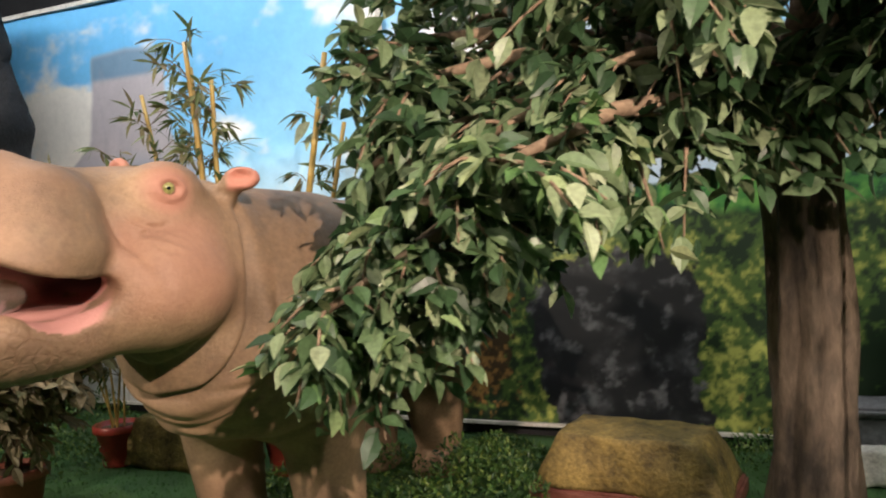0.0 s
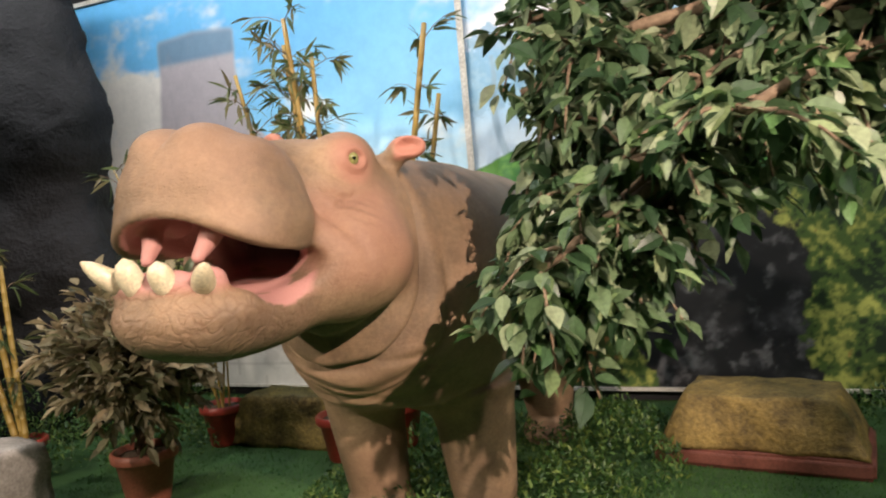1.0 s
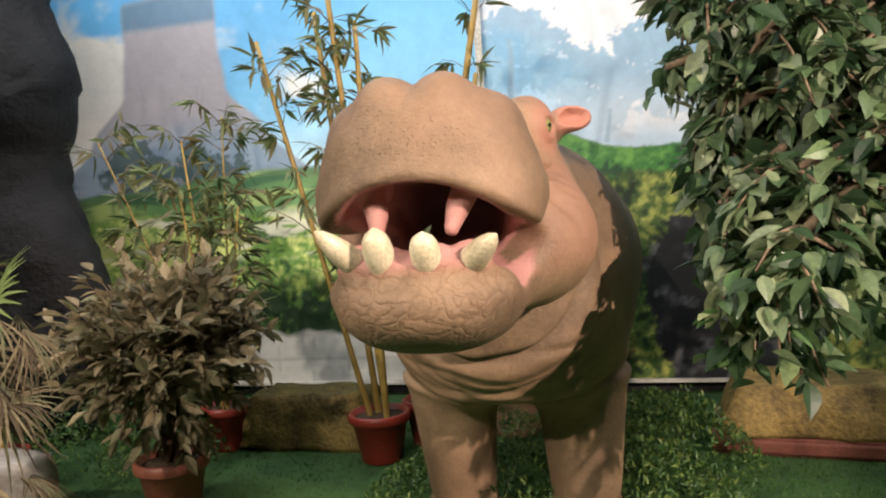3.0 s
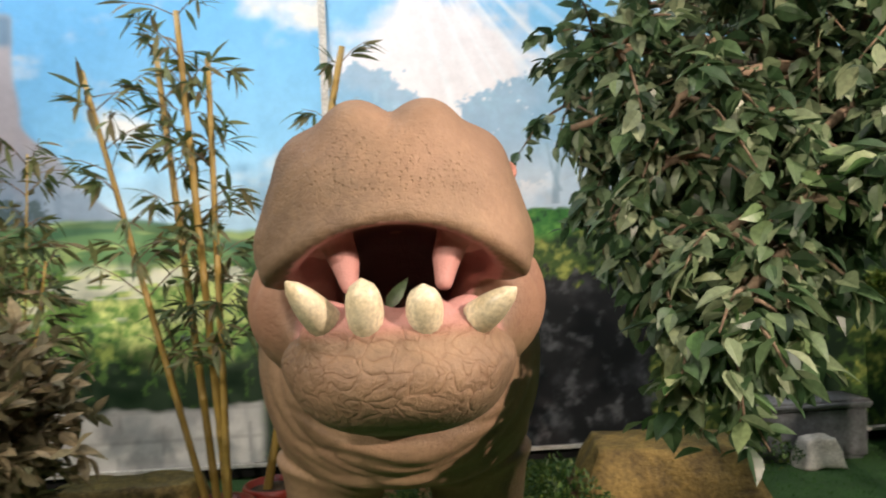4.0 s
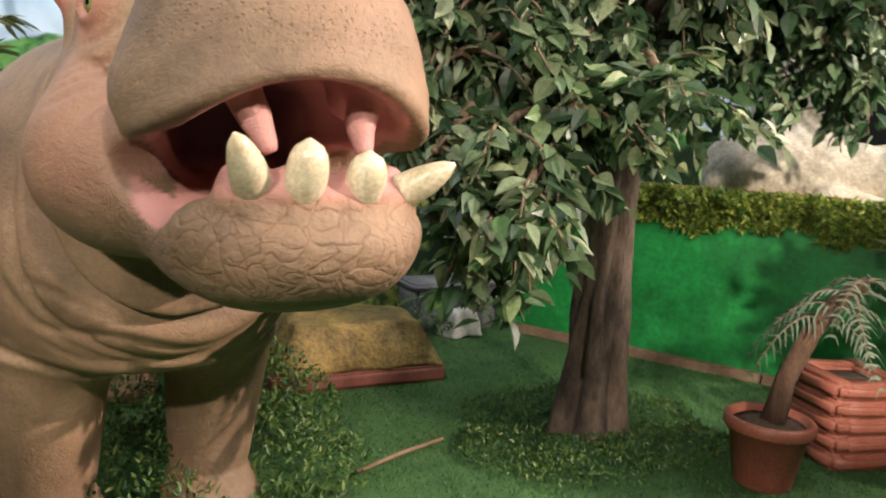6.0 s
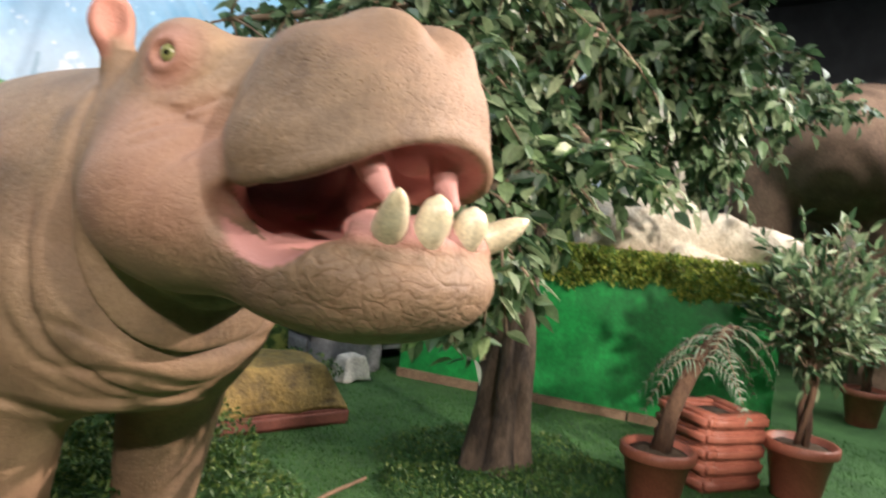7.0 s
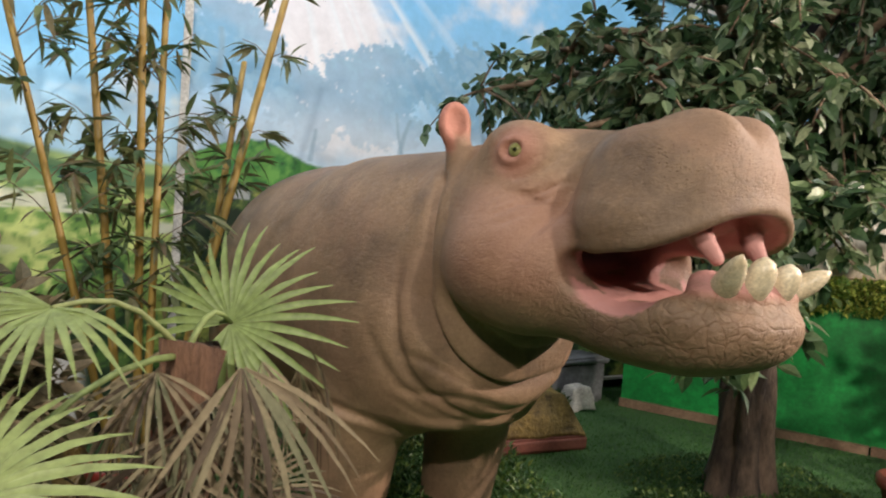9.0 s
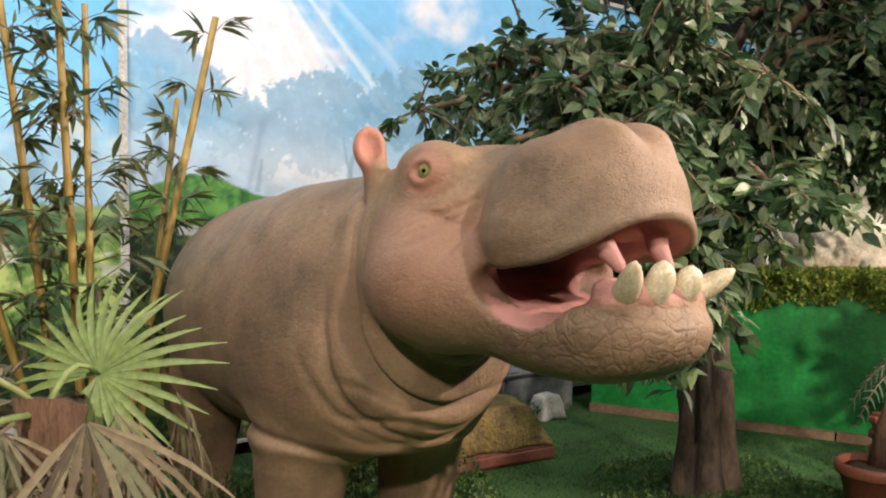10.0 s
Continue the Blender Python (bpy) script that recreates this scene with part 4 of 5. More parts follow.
# ---- pots, plants, rocks ----
def pot(parent, r, h, material, rim=True):
    bm = bmesh.new()
    lathe(bm, [(r * 0.66, 0.0), (r * 0.68, 0.01), (r * 0.92, h * 0.80), (r * 1.02, h * 0.81), (r * 1.06, h * 0.84), (r * 1.06, h * 0.97), (r * 1.0, h), (r * 0.92, h * 0.99), (r * 0.88, h * 0.86)], 32)
    body = part("pot", bm, material, parent, "ribbed plastic pot with thick rim")
    bm = bmesh.new()
    lathe(bm, [(r * 0.60, h * 0.80), (r * 0.89, h * 0.88), (r * 0.5, h * 0.91), (0.02, h * 0.92)], 20)
    for v in bm.verts:
        v.co.z += 0.012 * noise.noise(v.co * 40)
    part("soil", bm, M_SOIL, parent, "dry brown soil")
    return body


def rock(name, size, place, material, label, seed=0, taper=0.75, category="rock"):
    """A cut block of fake rock: sloping sides and a lumpy skin."""
    bm = bmesh.new()
    bmesh.ops.create_cube(bm, size=1)
    bmesh.ops.subdivide_edges(bm, edges=bm.edges[:], cuts=9, use_grid_fill=True)
    off = Vector((seed * 7.3, seed * 1.9, seed * 3.7))
    for v in bm.verts:
        p = v.co.copy()
        t = p.z + 0.5
        s = 1 + (taper - 1) * t
        ball = p.normalized() * 0.62
        p = p.lerp(ball, 0.16)
        q = Vector((p.x * size[0] * s, p.y * size[1] * s, (p.z + 0.5) * size[2]))
        q += noise.noise_vector(q * 5 + off) * 0.03 + noise.noise_vector(q * 14 + off) * 0.010
        v.co = Vector((q.x, q.y, max(0, q.z)))
    ob = part(name, bm, material)
    ob.location = place
    return tagged(ob, label, category)


def stage_block(place, size, turn, label):
    """Fake rock on a red plinth."""
    root = thing("rock_block", place, label, "rock")
    root.rotation_euler = (0, 0, radians(turn))
    bm = bmesh.new()
    box(bm, (-size[0] * 0.52, -size[1] * 0.52, 0), (size[0] * 0.52, size[1] * 0.52, 0.10), 0.015, 0.008, 4)
    part("plinth", bm, M_REDBASE, root, "dull red painted plinth")
    bm = bmesh.new()
    bmesh.ops.create_cube(bm, size=1)
    bmesh.ops.subdivide_edges(bm, edges=bm.edges[:], cuts=11, use_grid_fill=True)
    for v in bm.verts:
        p = v.co.lerp(v.co.normalized() * 0.62, 0.10)
        t = min(1, max(0, p.z + 0.5))
        s = 1.02 - 0.26 * t
        q = Vector((p.x * size[0] * s, p.y * size[1] * s, 0.10 + t * (size[2] - 0.10)))
        fold = 0.018 * math.sin(q.x * 17 + 3 * noise.noise(q * 3)) * (1 - t * 0.6)
        v.co = q + noise.noise_vector(q * 5) * 0.022 + Vector((0, -fold if p.y < 0 else fold, 0))
        v.co.z = max(0.10, v.co.z)
    part("stone", bm, M_ROCKY, root, "lumpy yellow-brown painted stone")
    return root


stage_block((0.80, 6.78, 0), (1.06, 0.62, 0.39), -8, "yellow-brown fake rock on a dull red plinth")
rock("yellow_rock", (0.95, 0.42, 0.36), (-2.28, 6.66, 0), M_ROCKY, "low yellow-brown fake rock on the grass", 2, 0.8)
rock("stone_pedestal", (0.52, 0.46, 0.44), (-3.28, 5.02, 0), M_GREY, "worn pale grey stone pedestal", 3, 0.92, "pedestal")
rock("white_stone", (0.34, 0.22, 0.20), (2.06, 7.30, 0), M_WHITE, "small white plaster stone beside the planter", 5, 0.6)
rock("flat_stone", (0.42, 0.22, 0.05), (-1.72, 5.22, 0), M_GREY, "flat pale stone slab lying in grass", 6, 0.85)


def stone_trough(place):
    root = thing("stone_trough", place, "grey stone trough planter against the banner", "planter")
    bm = bmesh.new()
    box(bm, (-0.40, -0.16, 0), (0.40, 0.16, 0.38), 0.03, 0.02, 4)
    part("body", bm, M_SHALE, root)
    bm = bmesh.new()
    box(bm, (-0.43, -0.19, 0.36), (0.43, 0.19, 0.42), 0.02, 0.015, 3)
    part("rim", bm, M_SHALE, root)
    return root


stone_trough((2.10, 7.56, 0))


def black_rock():
    """Tall dark crag of fake rock that leans over the lawn."""
    bm = bmesh.new()
    rings, sides = [], 56
    for i in range(60):
        z = 4.1 * i / 59
        t = z / 4.1
        rx = 0.98 + 0.22 * math.exp(-((z - 0.9) / 0.6) ** 2) - 0.85 * max(0, t - 0.66) ** 1.1 * 2.2 - 0.10 * math.exp(-((z - 1.9) / 0.35) ** 2)
        ry = 0.55 - 0.25 * max(0, t - 0.6)
        ring = []
        for k in range(sides):
            a = 2 * math.pi * k / sides
            q = Vector((rx * math.cos(a), ry * math.sin(a), z))
            n1 = noise.noise_vector(q * 1.5 + Vector((3, 1, 0)))
            n2 = noise.noise_vector(q * 5.5)
            crack = -0.05 * max(0, 1 - abs(noise.noise(q * 2.3 + Vector((9, 2, 4)))) * 9)
            q += n1 * 0.11 + n2 * 0.03 + Vector((math.cos(a), math.sin(a), 0)) * crack
            q.z = max(0, q.z if i else 0)
            ring.append(bm.verts.new(q))
        rings.append(ring)
    for a, b in zip(rings, rings[1:]):
        for k in range(sides):
            bm.faces.new((a[k], a[(k + 1) % sides], b[(k + 1) % sides], b[k]))
    bm.faces.new(rings[-1])
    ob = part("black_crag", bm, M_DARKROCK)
    ob.location = (-5.02, 6.75, 0)
    return tagged(ob, "tall black crag of cracked fake rock", "rock")


black_rock()


def potted_shrub(place, r, h, stem_top, crown_c, crown_r, leaves, material, label, seed, name="potted_shrub", pot_mat=None, size=0.085, wide=0.036):
    """A small leafy tree in a pot: braided stem, twigs and a loose crown."""
    rng = random.Random(seed)
    root = thing(name, place, label, "potted plant", "shrubs in terracotta pots")
    pot(root, r, h, pot_mat or M_TERRACOTTA)
    bm = bmesh.new()
    for k in range(3):
        tube(bm, [(0.03 * math.cos(2.1 * k + 5 * t), 0.03 * math.sin(2.1 * k + 5 * t), h * 0.85 + (stem_top - h * 0.85) * t) for t in (0, 0.2, 0.4, 0.6, 0.8, 1)], 0.02, 7)
    part("stem", bm, M_FIBRE, root, "brown twisted stem")
    poses, twigs, c = [], bmesh.new(), Vector(crown_c)
    for s in range(leaves // 12):
        d = Vector((rng.gauss(0, 1), rng.gauss(0, 1), rng.gauss(0.1, 0.8))).normalized()
        end = c + Vector((d.x * crown_r[0], d.y * crown_r[1], d.z * crown_r[2])) * rng.uniform(0.6, 1.05)
        start = Vector((0, 0, stem_top)) * rng.uniform(0.75, 1.0)
        stem = arc(start, end, 0.06, 5)
        tube(twigs, stem, [0.006, 0.005, 0.004, 0.003, 0.002], 4)
        for k in range(12):
            t = rng.uniform(0.35, 1.05)
            i = min(3, int(t * 4))
            at = stem[i].lerp(stem[i + 1], t * 4 - i)
            poses.append(leaf_pose(rng, at, (end - start).normalized() + Vector((0, 0, -0.25)), rng.uniform(0.7, 1.25), 0.6))
    tagged(part("twig_spray", twigs, M_TWIG, root), kind="stuff")
    v, f = scatter(leaf_mesh(size, wide, 0.2, 0.15), poses)
    tagged(data_part("foliage", v, f, material, root), kind="stuff")
    return root


potted_shrub((-2.56, 5.48, 0), 0.18, 0.32, 0.78, (0.0, 0, 0.88), (0.54, 0.48, 0.50), 3900, M_DRY, "terracotta potted shrub with dry olive-brown leaves", 11, "potted_dry_shrub", None, 0.105, 0.046)
potted_shrub((2.80, 4.08, 0), 0.20, 0.34, 0.95, (0.05, 0, 1.15), (0.50, 0.46, 0.56), 1900, M_LEAF, "terracotta potted shrub with dull dark leaves", 12, "potted_shrub", None, 0.09, 0.032)
potted_shrub((5.35, 4.32, 0), 0.18, 0.32, 0.7, (0, 0, 0.95), (0.40, 0.4, 0.45), 800, M_LEAF, "terracotta potted shrub standing farther off", 13, "potted_shrub", None, 0.09, 0.032)


def bamboo(parent, foot, tip, r, rng, leaf_from=0.25, sprigs=9, spread=0.20):
    """One yellow culm with its nodes and its sprigs of narrow leaves."""
    foot, tip = Vector(foot), Vector(tip)
    bm = bmesh.new()
    pts, rad, n = [], [], 13
    for i in range(n):
        for s, k in ((0.0, 1.0), (0.04, 1.12), (0.08, 1.0)):
            t = (i + s) / n
            pts.append(foot.lerp(tip, t))
            rad.append(r * k * (1 - 0.25 * t))
    pts.append(tip)
    rad.append(r * 0.72)
    tube(bm, pts, rad, 10)
    culm = part("culm", bm, M_BAMBOO, parent, "yellow jointed bamboo culm")
    poses, twigs = [], bmesh.new()
    for s in range(sprigs):
        t = leaf_from + (1.0 - leaf_from) * (s + rng.random()) / sprigs
        at = foot.lerp(tip, min(1, t))
        a = rng.uniform(0, 2 * math.pi)
        for b in range(2):
            a += rng.uniform(1.2, 2.6)
            end = at + Vector((math.cos(a), math.sin(a), rng.uniform(0.1, 0.9))) * spread * rng.uniform(0.6, 1.3)
            tube(twigs, [at, at.lerp(end, 0.5) + Vector((0, 0, 0.02)), end], [0.004, 0.003, 0.002], 4)
            for k in range(10):
                q = at.lerp(end, rng.uniform(0.35, 1.02))
                poses.append(leaf_pose(rng, q, Vector((math.cos(a), math.sin(a), rng.uniform(-0.7, 0.3))), rng.uniform(0.7, 1.3), 0.55))
    tagged(part("twig_spray", twigs, M_TWIG, culm), kind="stuff")
    v, f = scatter(leaf_mesh(0.135, 0.026, 0.1, 0.25), poses)
    tagged(data_part("foliage", v, f, M_BAMLEAF, culm), kind="stuff")
    return culm


def potted_bamboo(place, r, h, culms, label, seed, pot_mat, sprigs=9, spread=0.2, thick=0.02):
    rng = random.Random(seed)
    root = thing("potted_bamboo", place, label, "bamboo", "bamboos in red pots")
    pot(root, r, h, pot_mat)
    o = Vector(place)
    for foot, tip in culms:
        bamboo(root, Vector((foot[0], foot[1], h * 0.8)), Vector(tip) - o, thick * rng.uniform(0.85, 1.15), rng, 0.3, sprigs, spread)
    return root


potted_bamboo((-1.72, 6.36, 0), 0.18, 0.30,
              [((-0.05, 0.0), (-2.37, 6.42, 2.60)), ((-0.02, 0.06), (-2.01, 6.50, 2.76)), ((0.04, 0.03), (-1.81, 6.22, 2.84)), ((0.06, -0.04), (-1.68, 6.30, 2.62))],
              "tall yellow bamboo culms in a red pot", 21, M_REDPOT, 11, 0.22, 0.021)
potted_bamboo((-1.48, 6.66, 0), 0.17, 0.30, [((-0.05, 0), (-1.00, 6.56, 2.74)), ((0.06, 0.04), (-1.10, 6.95, 2.36))],
              "two yellow bamboo culms in a red pot", 22, M_REDPOT, 6, 0.13, 0.022)
potted_bamboo((-2.84, 6.52, 0), 0.16, 0.30, [((0.0, 0), (-3.0, 6.5, 2.05)), ((0.03, 0.03), (-2.75, 6.6, 2.2)), ((-0.03, 0.02), (-3.60, 6.45, 2.12)), ((0.02, -0.03), (-2.6, 6.45, 1.6)), ((0.0, -0.04), (-2.95, 6.35, 1.7))],
              "thin green-brown bamboo in a red pot", 23, M_REDPOT, 12, 0.20, 0.008)

potted_bamboo((-3.78, 5.62, 0), 0.15, 0.28, [((0.0, 0.02), (-3.98, 5.60, 1.62)), ((0.04, 0), (-3.86, 5.66, 1.45)), ((-0.04, 0), (-4.12, 5.58, 1.30))],
              "short yellow bamboo culms in a red pot", 24, M_REDPOT, 3, 0.12, 0.022)


def fan_frond(parent, hub, face, up, radius, blades, rng, material, arc_deg=300, stalk=None, name="frond", slim=0.85):
    """A fan leaf: folded blades that spread from a hub, on a stalk."""
    face = Vector(face).normalized()
    up = (Vector(up) - Vector(up).dot(face) * face).normalized()
    side = up.cross(face)
    verts, faces = [], []
    for b in range(blades):
        a = radians(-arc_deg / 2 + arc_deg * (b + 0.5) / blades + rng.gauss(0, 1.5))
        d = math.cos(a) * up + math.sin(a) * side
        w = d.cross(face)
        n = radius * rng.uniform(0.86, 1.06) * (0.8 + 0.2 * math.cos(a / 2))
        bend = rng.uniform(0.02, 0.16)
        k0 = len(verts)
        for s, half in ((0.02, 0.004), (0.35, 0.040), (0.62, 0.034), (0.85, 0.018), (1.0, 0.003)):
            c = Vector(hub) + d * n * s + face * (0.05 * radius * math.sin(math.pi * s) - bend * n * s ** 2.2) - Vector((0, 0, 0.10 * n * s ** 2.5))
            h = half * radius * slim
            verts += [c + w * h + face * h * 0.45, c, c - w * h + face * h * 0.45]
        for i in range(4):
            p = k0 + 3 * i
            faces += [(p, p + 1, p + 4, p + 3), (p + 1, p + 2, p + 5, p + 4)]
    frond = data_part(name, verts, faces, material, parent, "fan-shaped leaf of narrow folded blades", True)
    if stalk:
        bm = bmesh.new()
        tube(bm, arc(stalk, hub, 0.04, 6), [0.006, 0.0055, 0.005, 0.0045, 0.004, 0.0035], 6)
        part("stalk", bm, M_FAN, frond)
    return frond


def fan_palm():
    rng = random.Random(31)
    base = Vector((-2.12, 3.93, 0))
    root = thing("fan_palm", base, "fan palm with yellow-green fans and dry brown skirt", "palm")
    bm = bmesh.new()
    tube(bm, [(0.02 * math.sin(7 * t), 0.02 * math.cos(5 * t), 1.29 * t) for t in [i / 14 for i in range(15)]], [0.048 + 0.012 * math.sin(i * 2.3) for i in range(15)], 14)
    for v in bm.verts:
        v.co += noise.noise_vector(v.co * 16) * 0.03
        v.co.z = max(0, v.co.z)
    part("trunk", bm, M_FIBRE, root, "shaggy brown fibre trunk")
    crown = Vector((0, 0, 1.27))
    fans = [((-2.035, 3.98, 1.312), (-0.62, -0.70, 0.30), (0.62, -0.25, 0.42), 0.205, 30, 320), ((-2.318, 3.82, 1.36), (-0.20, -0.30, 0.80), (-0.62, -0.42, -0.42), 0.170, 20, 200),
            ((-2.41, 3.64, 1.185), (-0.25, -0.60, 0.70), (0.78, -0.22, 0.40), 0.195, 20, 210)]
    for hub, face, up, r, blades, span in fans:
        fan_frond(root, Vector(hub) - base, face, up, r, blades, rng, M_FAN, span, crown)
    dull = [((-1.995, 3.93, 1.03), (0.0, -0.5, 0.8), (0.92, -0.30, 0.02), 0.18, 15, 130), ((-2.45, 3.85, 0.92), (-0.5, -0.4, 0.7), (-0.8, -0.1, 0.2), 0.20, 16, 170),
            ((-2.16, 3.78, 0.98), (-0.3, -0.8, 0.3), (0.15, -0.2, -0.9), 0.22, 13, 110), ((-2.30, 3.86, 1.00), (-0.5, -0.7, 0.3), (-0.5, -0.2, -0.8), 0.20, 13, 120)]
    for hub, face, up, r, blades, span in dull:
        fan_frond(root, Vector(hub) - base, face, up, r, blades, rng, M_FANDRY, span, None, "dry_frond", 0.55)
    for k in range(44):
        a = -2.9 + 0.37 * k
        reach = rng.uniform(0.07, 0.2)
        hub = crown + Vector((reach * math.cos(a), reach * math.sin(a), 0.02 - 0.75 * rng.random() ** 1.5))
        fan_frond(root, hub, (math.cos(a), math.sin(a), rng.uniform(0.1, 0.9)), (rng.uniform(0.2, 0.9) * math.cos(a), rng.uniform(0.2, 0.9) * math.sin(a), -rng.uniform(0.5, 1)), rng.uniform(0.13, 0.25), rng.randint(7, 12), rng, M_FANDRY, rng.uniform(80, 170), None, "dry_frond", 0.60)
    return root


fan_palm()


# ---- green box with hedge, plank and the figures beyond ----
def along(t, out=0.0, z=0.0):
    """A point on the front of the green box, from its far end towards the near corner."""
    a, b = Vector((2.60, 7.28, 0)), Vector((3.70, 4.55, 0))
    d = (b - a).normalized()
    return a.lerp(b, t) + Vector((-abs(d.y), -d.x, 0)) * out + Vector((0, 0, z))


def prism(bm, corners, z0, z1):
    lo = [bm.verts.new((p.x, p.y, z0)) for p in corners]
    hi = [bm.verts.new((p.x, p.y, z1)) for p in corners]
    n = len(lo)
    for k in range(n):
        bm.faces.new((lo[k], lo[(k + 1) % n], hi[(k + 1) % n], hi[k]))
    bm.faces.new(hi), bm.faces.new(lo[::-1])
    bmesh.ops.recalc_face_normals(bm, faces=bm.faces[:])
    return bm


def hedge_leaves(name, label, points, size, material, parent=None, category="hedge"):
    v, f = scatter(leaf_mesh(size, size * 0.36, 0.2, 0.1), points)
    ob = data_part(name, v, f, material, parent)
    return tagged(ob, label, category, "", "stuff")


def green_box():
    root = thing("green_platform", (0, 0, 0), "green-painted wooden platform with wavering brush marks", "platform")
    back = Vector((1.9, 0.75, 0))
    bm = bmesh.new()
    prism(bm, [along(0), along(1), along(1) + back, along(0) + back], 0.06, 1.16)
    part("body", bm, M_GREEN, root, "glossy green brushed paint", False)
    for t0, t1 in ((0.0, 0.33), (0.335, 0.66), (0.665, 1.0)):
        bm = bmesh.new()
        prism(bm, [along(t0, 0.05), along(t1, 0.05), along(t1, 0.0), along(t0, 0.0)], 0.0, 0.07)
        part("skirting_board", bm, M_PLANK, root, "worn brown board", False)
    for t0, t1 in ((0.02, 0.42), (0.425, 0.80)):
        bm = bmesh.new()
        prism(bm, [along(t0, 0.03), along(t1, 0.03), along(t1, -0.12), along(t0, -0.12)], 1.27, 1.315)
        part("plank", bm, M_PLANK, root, "worn brown plank on the ledge", False)
    bm = bmesh.new()
    prism(bm, [along(0, -0.02), along(0.8, -0.02), along(0.8, -0.1), along(0, -0.1)], 1.16, 1.27)
    part("ledge", bm, M_PLANK, root, "", False)
    return root


green_box()
rng = random.Random(41)
pts = []
for k in range(12000):
    t = rng.uniform(-0.02, 1.02)
    depth = 0.27 + 0.035 * math.sin(t * 17) + 0.03 * math.sin(t * 41 + 1) + 0.05 * noise.noise(Vector((t * 30, 2, 0)))
    drop = rng.random() ** 1.2 * depth
    bulge = 0.18 * math.sin(math.pi * min(1, 0.25 + drop / depth)) * (0.7 + 0.6 * noise.noise(Vector((t * 22, drop * 9, 5))))
    pts.append(leaf_pose(rng, along(t, 0.03 + rng.uniform(0.2, 1.0) * bulge, 1.30 - drop), (-0.7, -0.4, 0.3), rng.uniform(0.7, 1.4), 0.8))
hedge_leaves("hedge_strip", "yellow-green artificial box hedge trimming along the platform", pts, 0.042, M_TRIM)


def brick_stack():
    """Terracotta plastic block moulded like stacked rough bricks."""
    root = thing("brick_planter", (2.58, 4.54, 0), "terracotta planter moulded as stacked rough bricks", "planter")
    root.rotation_euler = (0, 0, radians(-25))
    for row in range(5):
        for k in range(4):
            bm = bmesh.new()
            a = k * math.pi / 2
            lo, hi = (-0.21, -0.235, row * 0.092), (0.235, -0.12, row * 0.092 + 0.085)
            box(bm, lo, hi, 0.022, 0.012, 2)
            bmesh.ops.rotate(bm, verts=bm.verts, cent=(0, 0, 0), matrix=Euler((0, 0, a + 0.03 * math.sin(row * 5 + k))).to_matrix())
            part("brick", bm, M_TERRACOTTA, root)
    bm = bmesh.new()
    box(bm, (-0.17, -0.17, 0.02), (0.17, 0.17, 0.42))
    part("soil", bm, M_SOIL, root)
    return root


brick_stack()


def feather_frond(parent, foot, a, length, rng):
    """A drooping rib with narrow leaflets on both sides."""
    out, verts, faces = Vector((math.cos(a), math.sin(a), 0)), [], []
    rib = [foot + out * length * t + Vector((0, 0, length * (0.55 * t - 1.25 * t * t))) for t in [i / 12 for i in range(13)]]
    for i in range(1, 13):
        d = (rib[i] - rib[i - 1]).normalized()
        side = d.cross(Vector((0, 0, 1))).normalized()
        for sign in (-1, 1):
            way = (sign * side + 0.7 * d + Vector((0, 0, rng.uniform(-0.6, 0.1)))).normalized()
            n, k0, w = length * 0.42 * (1.15 - 0.06 * i) * rng.uniform(0.8, 1.1), len(verts), d * 0.006
            tip = rib[i] + way * n + Vector((0, 0, -0.25 * n))
            verts += [rib[i] - w, rib[i] + w, rib[i].lerp(tip, 0.5) + w + Vector((0, 0, 0.02)), rib[i].lerp(tip, 0.5) - w + Vector((0, 0, 0.02)), tip]
            faces += [(k0, k0 + 1, k0 + 2, k0 + 3), (k0 + 3, k0 + 2, k0 + 4)]
    frond = data_part("frond", verts, faces, M_GREYPALM, parent, "grey-green feathery drooping frond", True)
    bm = bmesh.new()
    tube(bm, rib, [0.006 - 0.0004 * i for i in range(13)], 5)
    part("rib", bm, M_TWIG, frond)


def sago_palm(place, seed):
    """A leaning little palm in a pot, with feathery drooping fronds."""
    rng = random.Random(seed)
    root = thing("potted_palm", place, "terracotta potted palm with a leaning shaggy stem", "potted plant")
    pot(root, 0.19, 0.33, M_TERRACOTTA)
    stem = [Vector((0.02, 0, 0.28)), Vector((0.06, -0.02, 0.5)), Vector((0.16, -0.05, 0.72)), Vector((0.30, -0.09, 0.88)), Vector((0.44, -0.13, 0.96))]
    bm = bmesh.new()
    tube(bm, stem, [0.05, 0.05, 0.045, 0.04, 0.035], 10)
    for v in bm.verts:
        v.co += noise.noise_vector(v.co * 22) * 0.02
    part("stem", bm, M_FIBRE, root, "shaggy brown stem")
    for k in range(15):
        a = 2 * math.pi * k / 15 + rng.uniform(-0.2, 0.2)
        at = stem[-1].lerp(stem[2], 0.25 * (k % 4))
        feather_frond(root, at, a, rng.uniform(0.26, 0.40), rng)
    return root


M_GREYPALM = leafy("grey_palm_blade", [(0.06, 0.09, 0.05), (0.12, 0.16, 0.10), (0.2, 0.24, 0.17)], 0.6, "object")
sago_palm((1.86, 4.52, 0), 51)


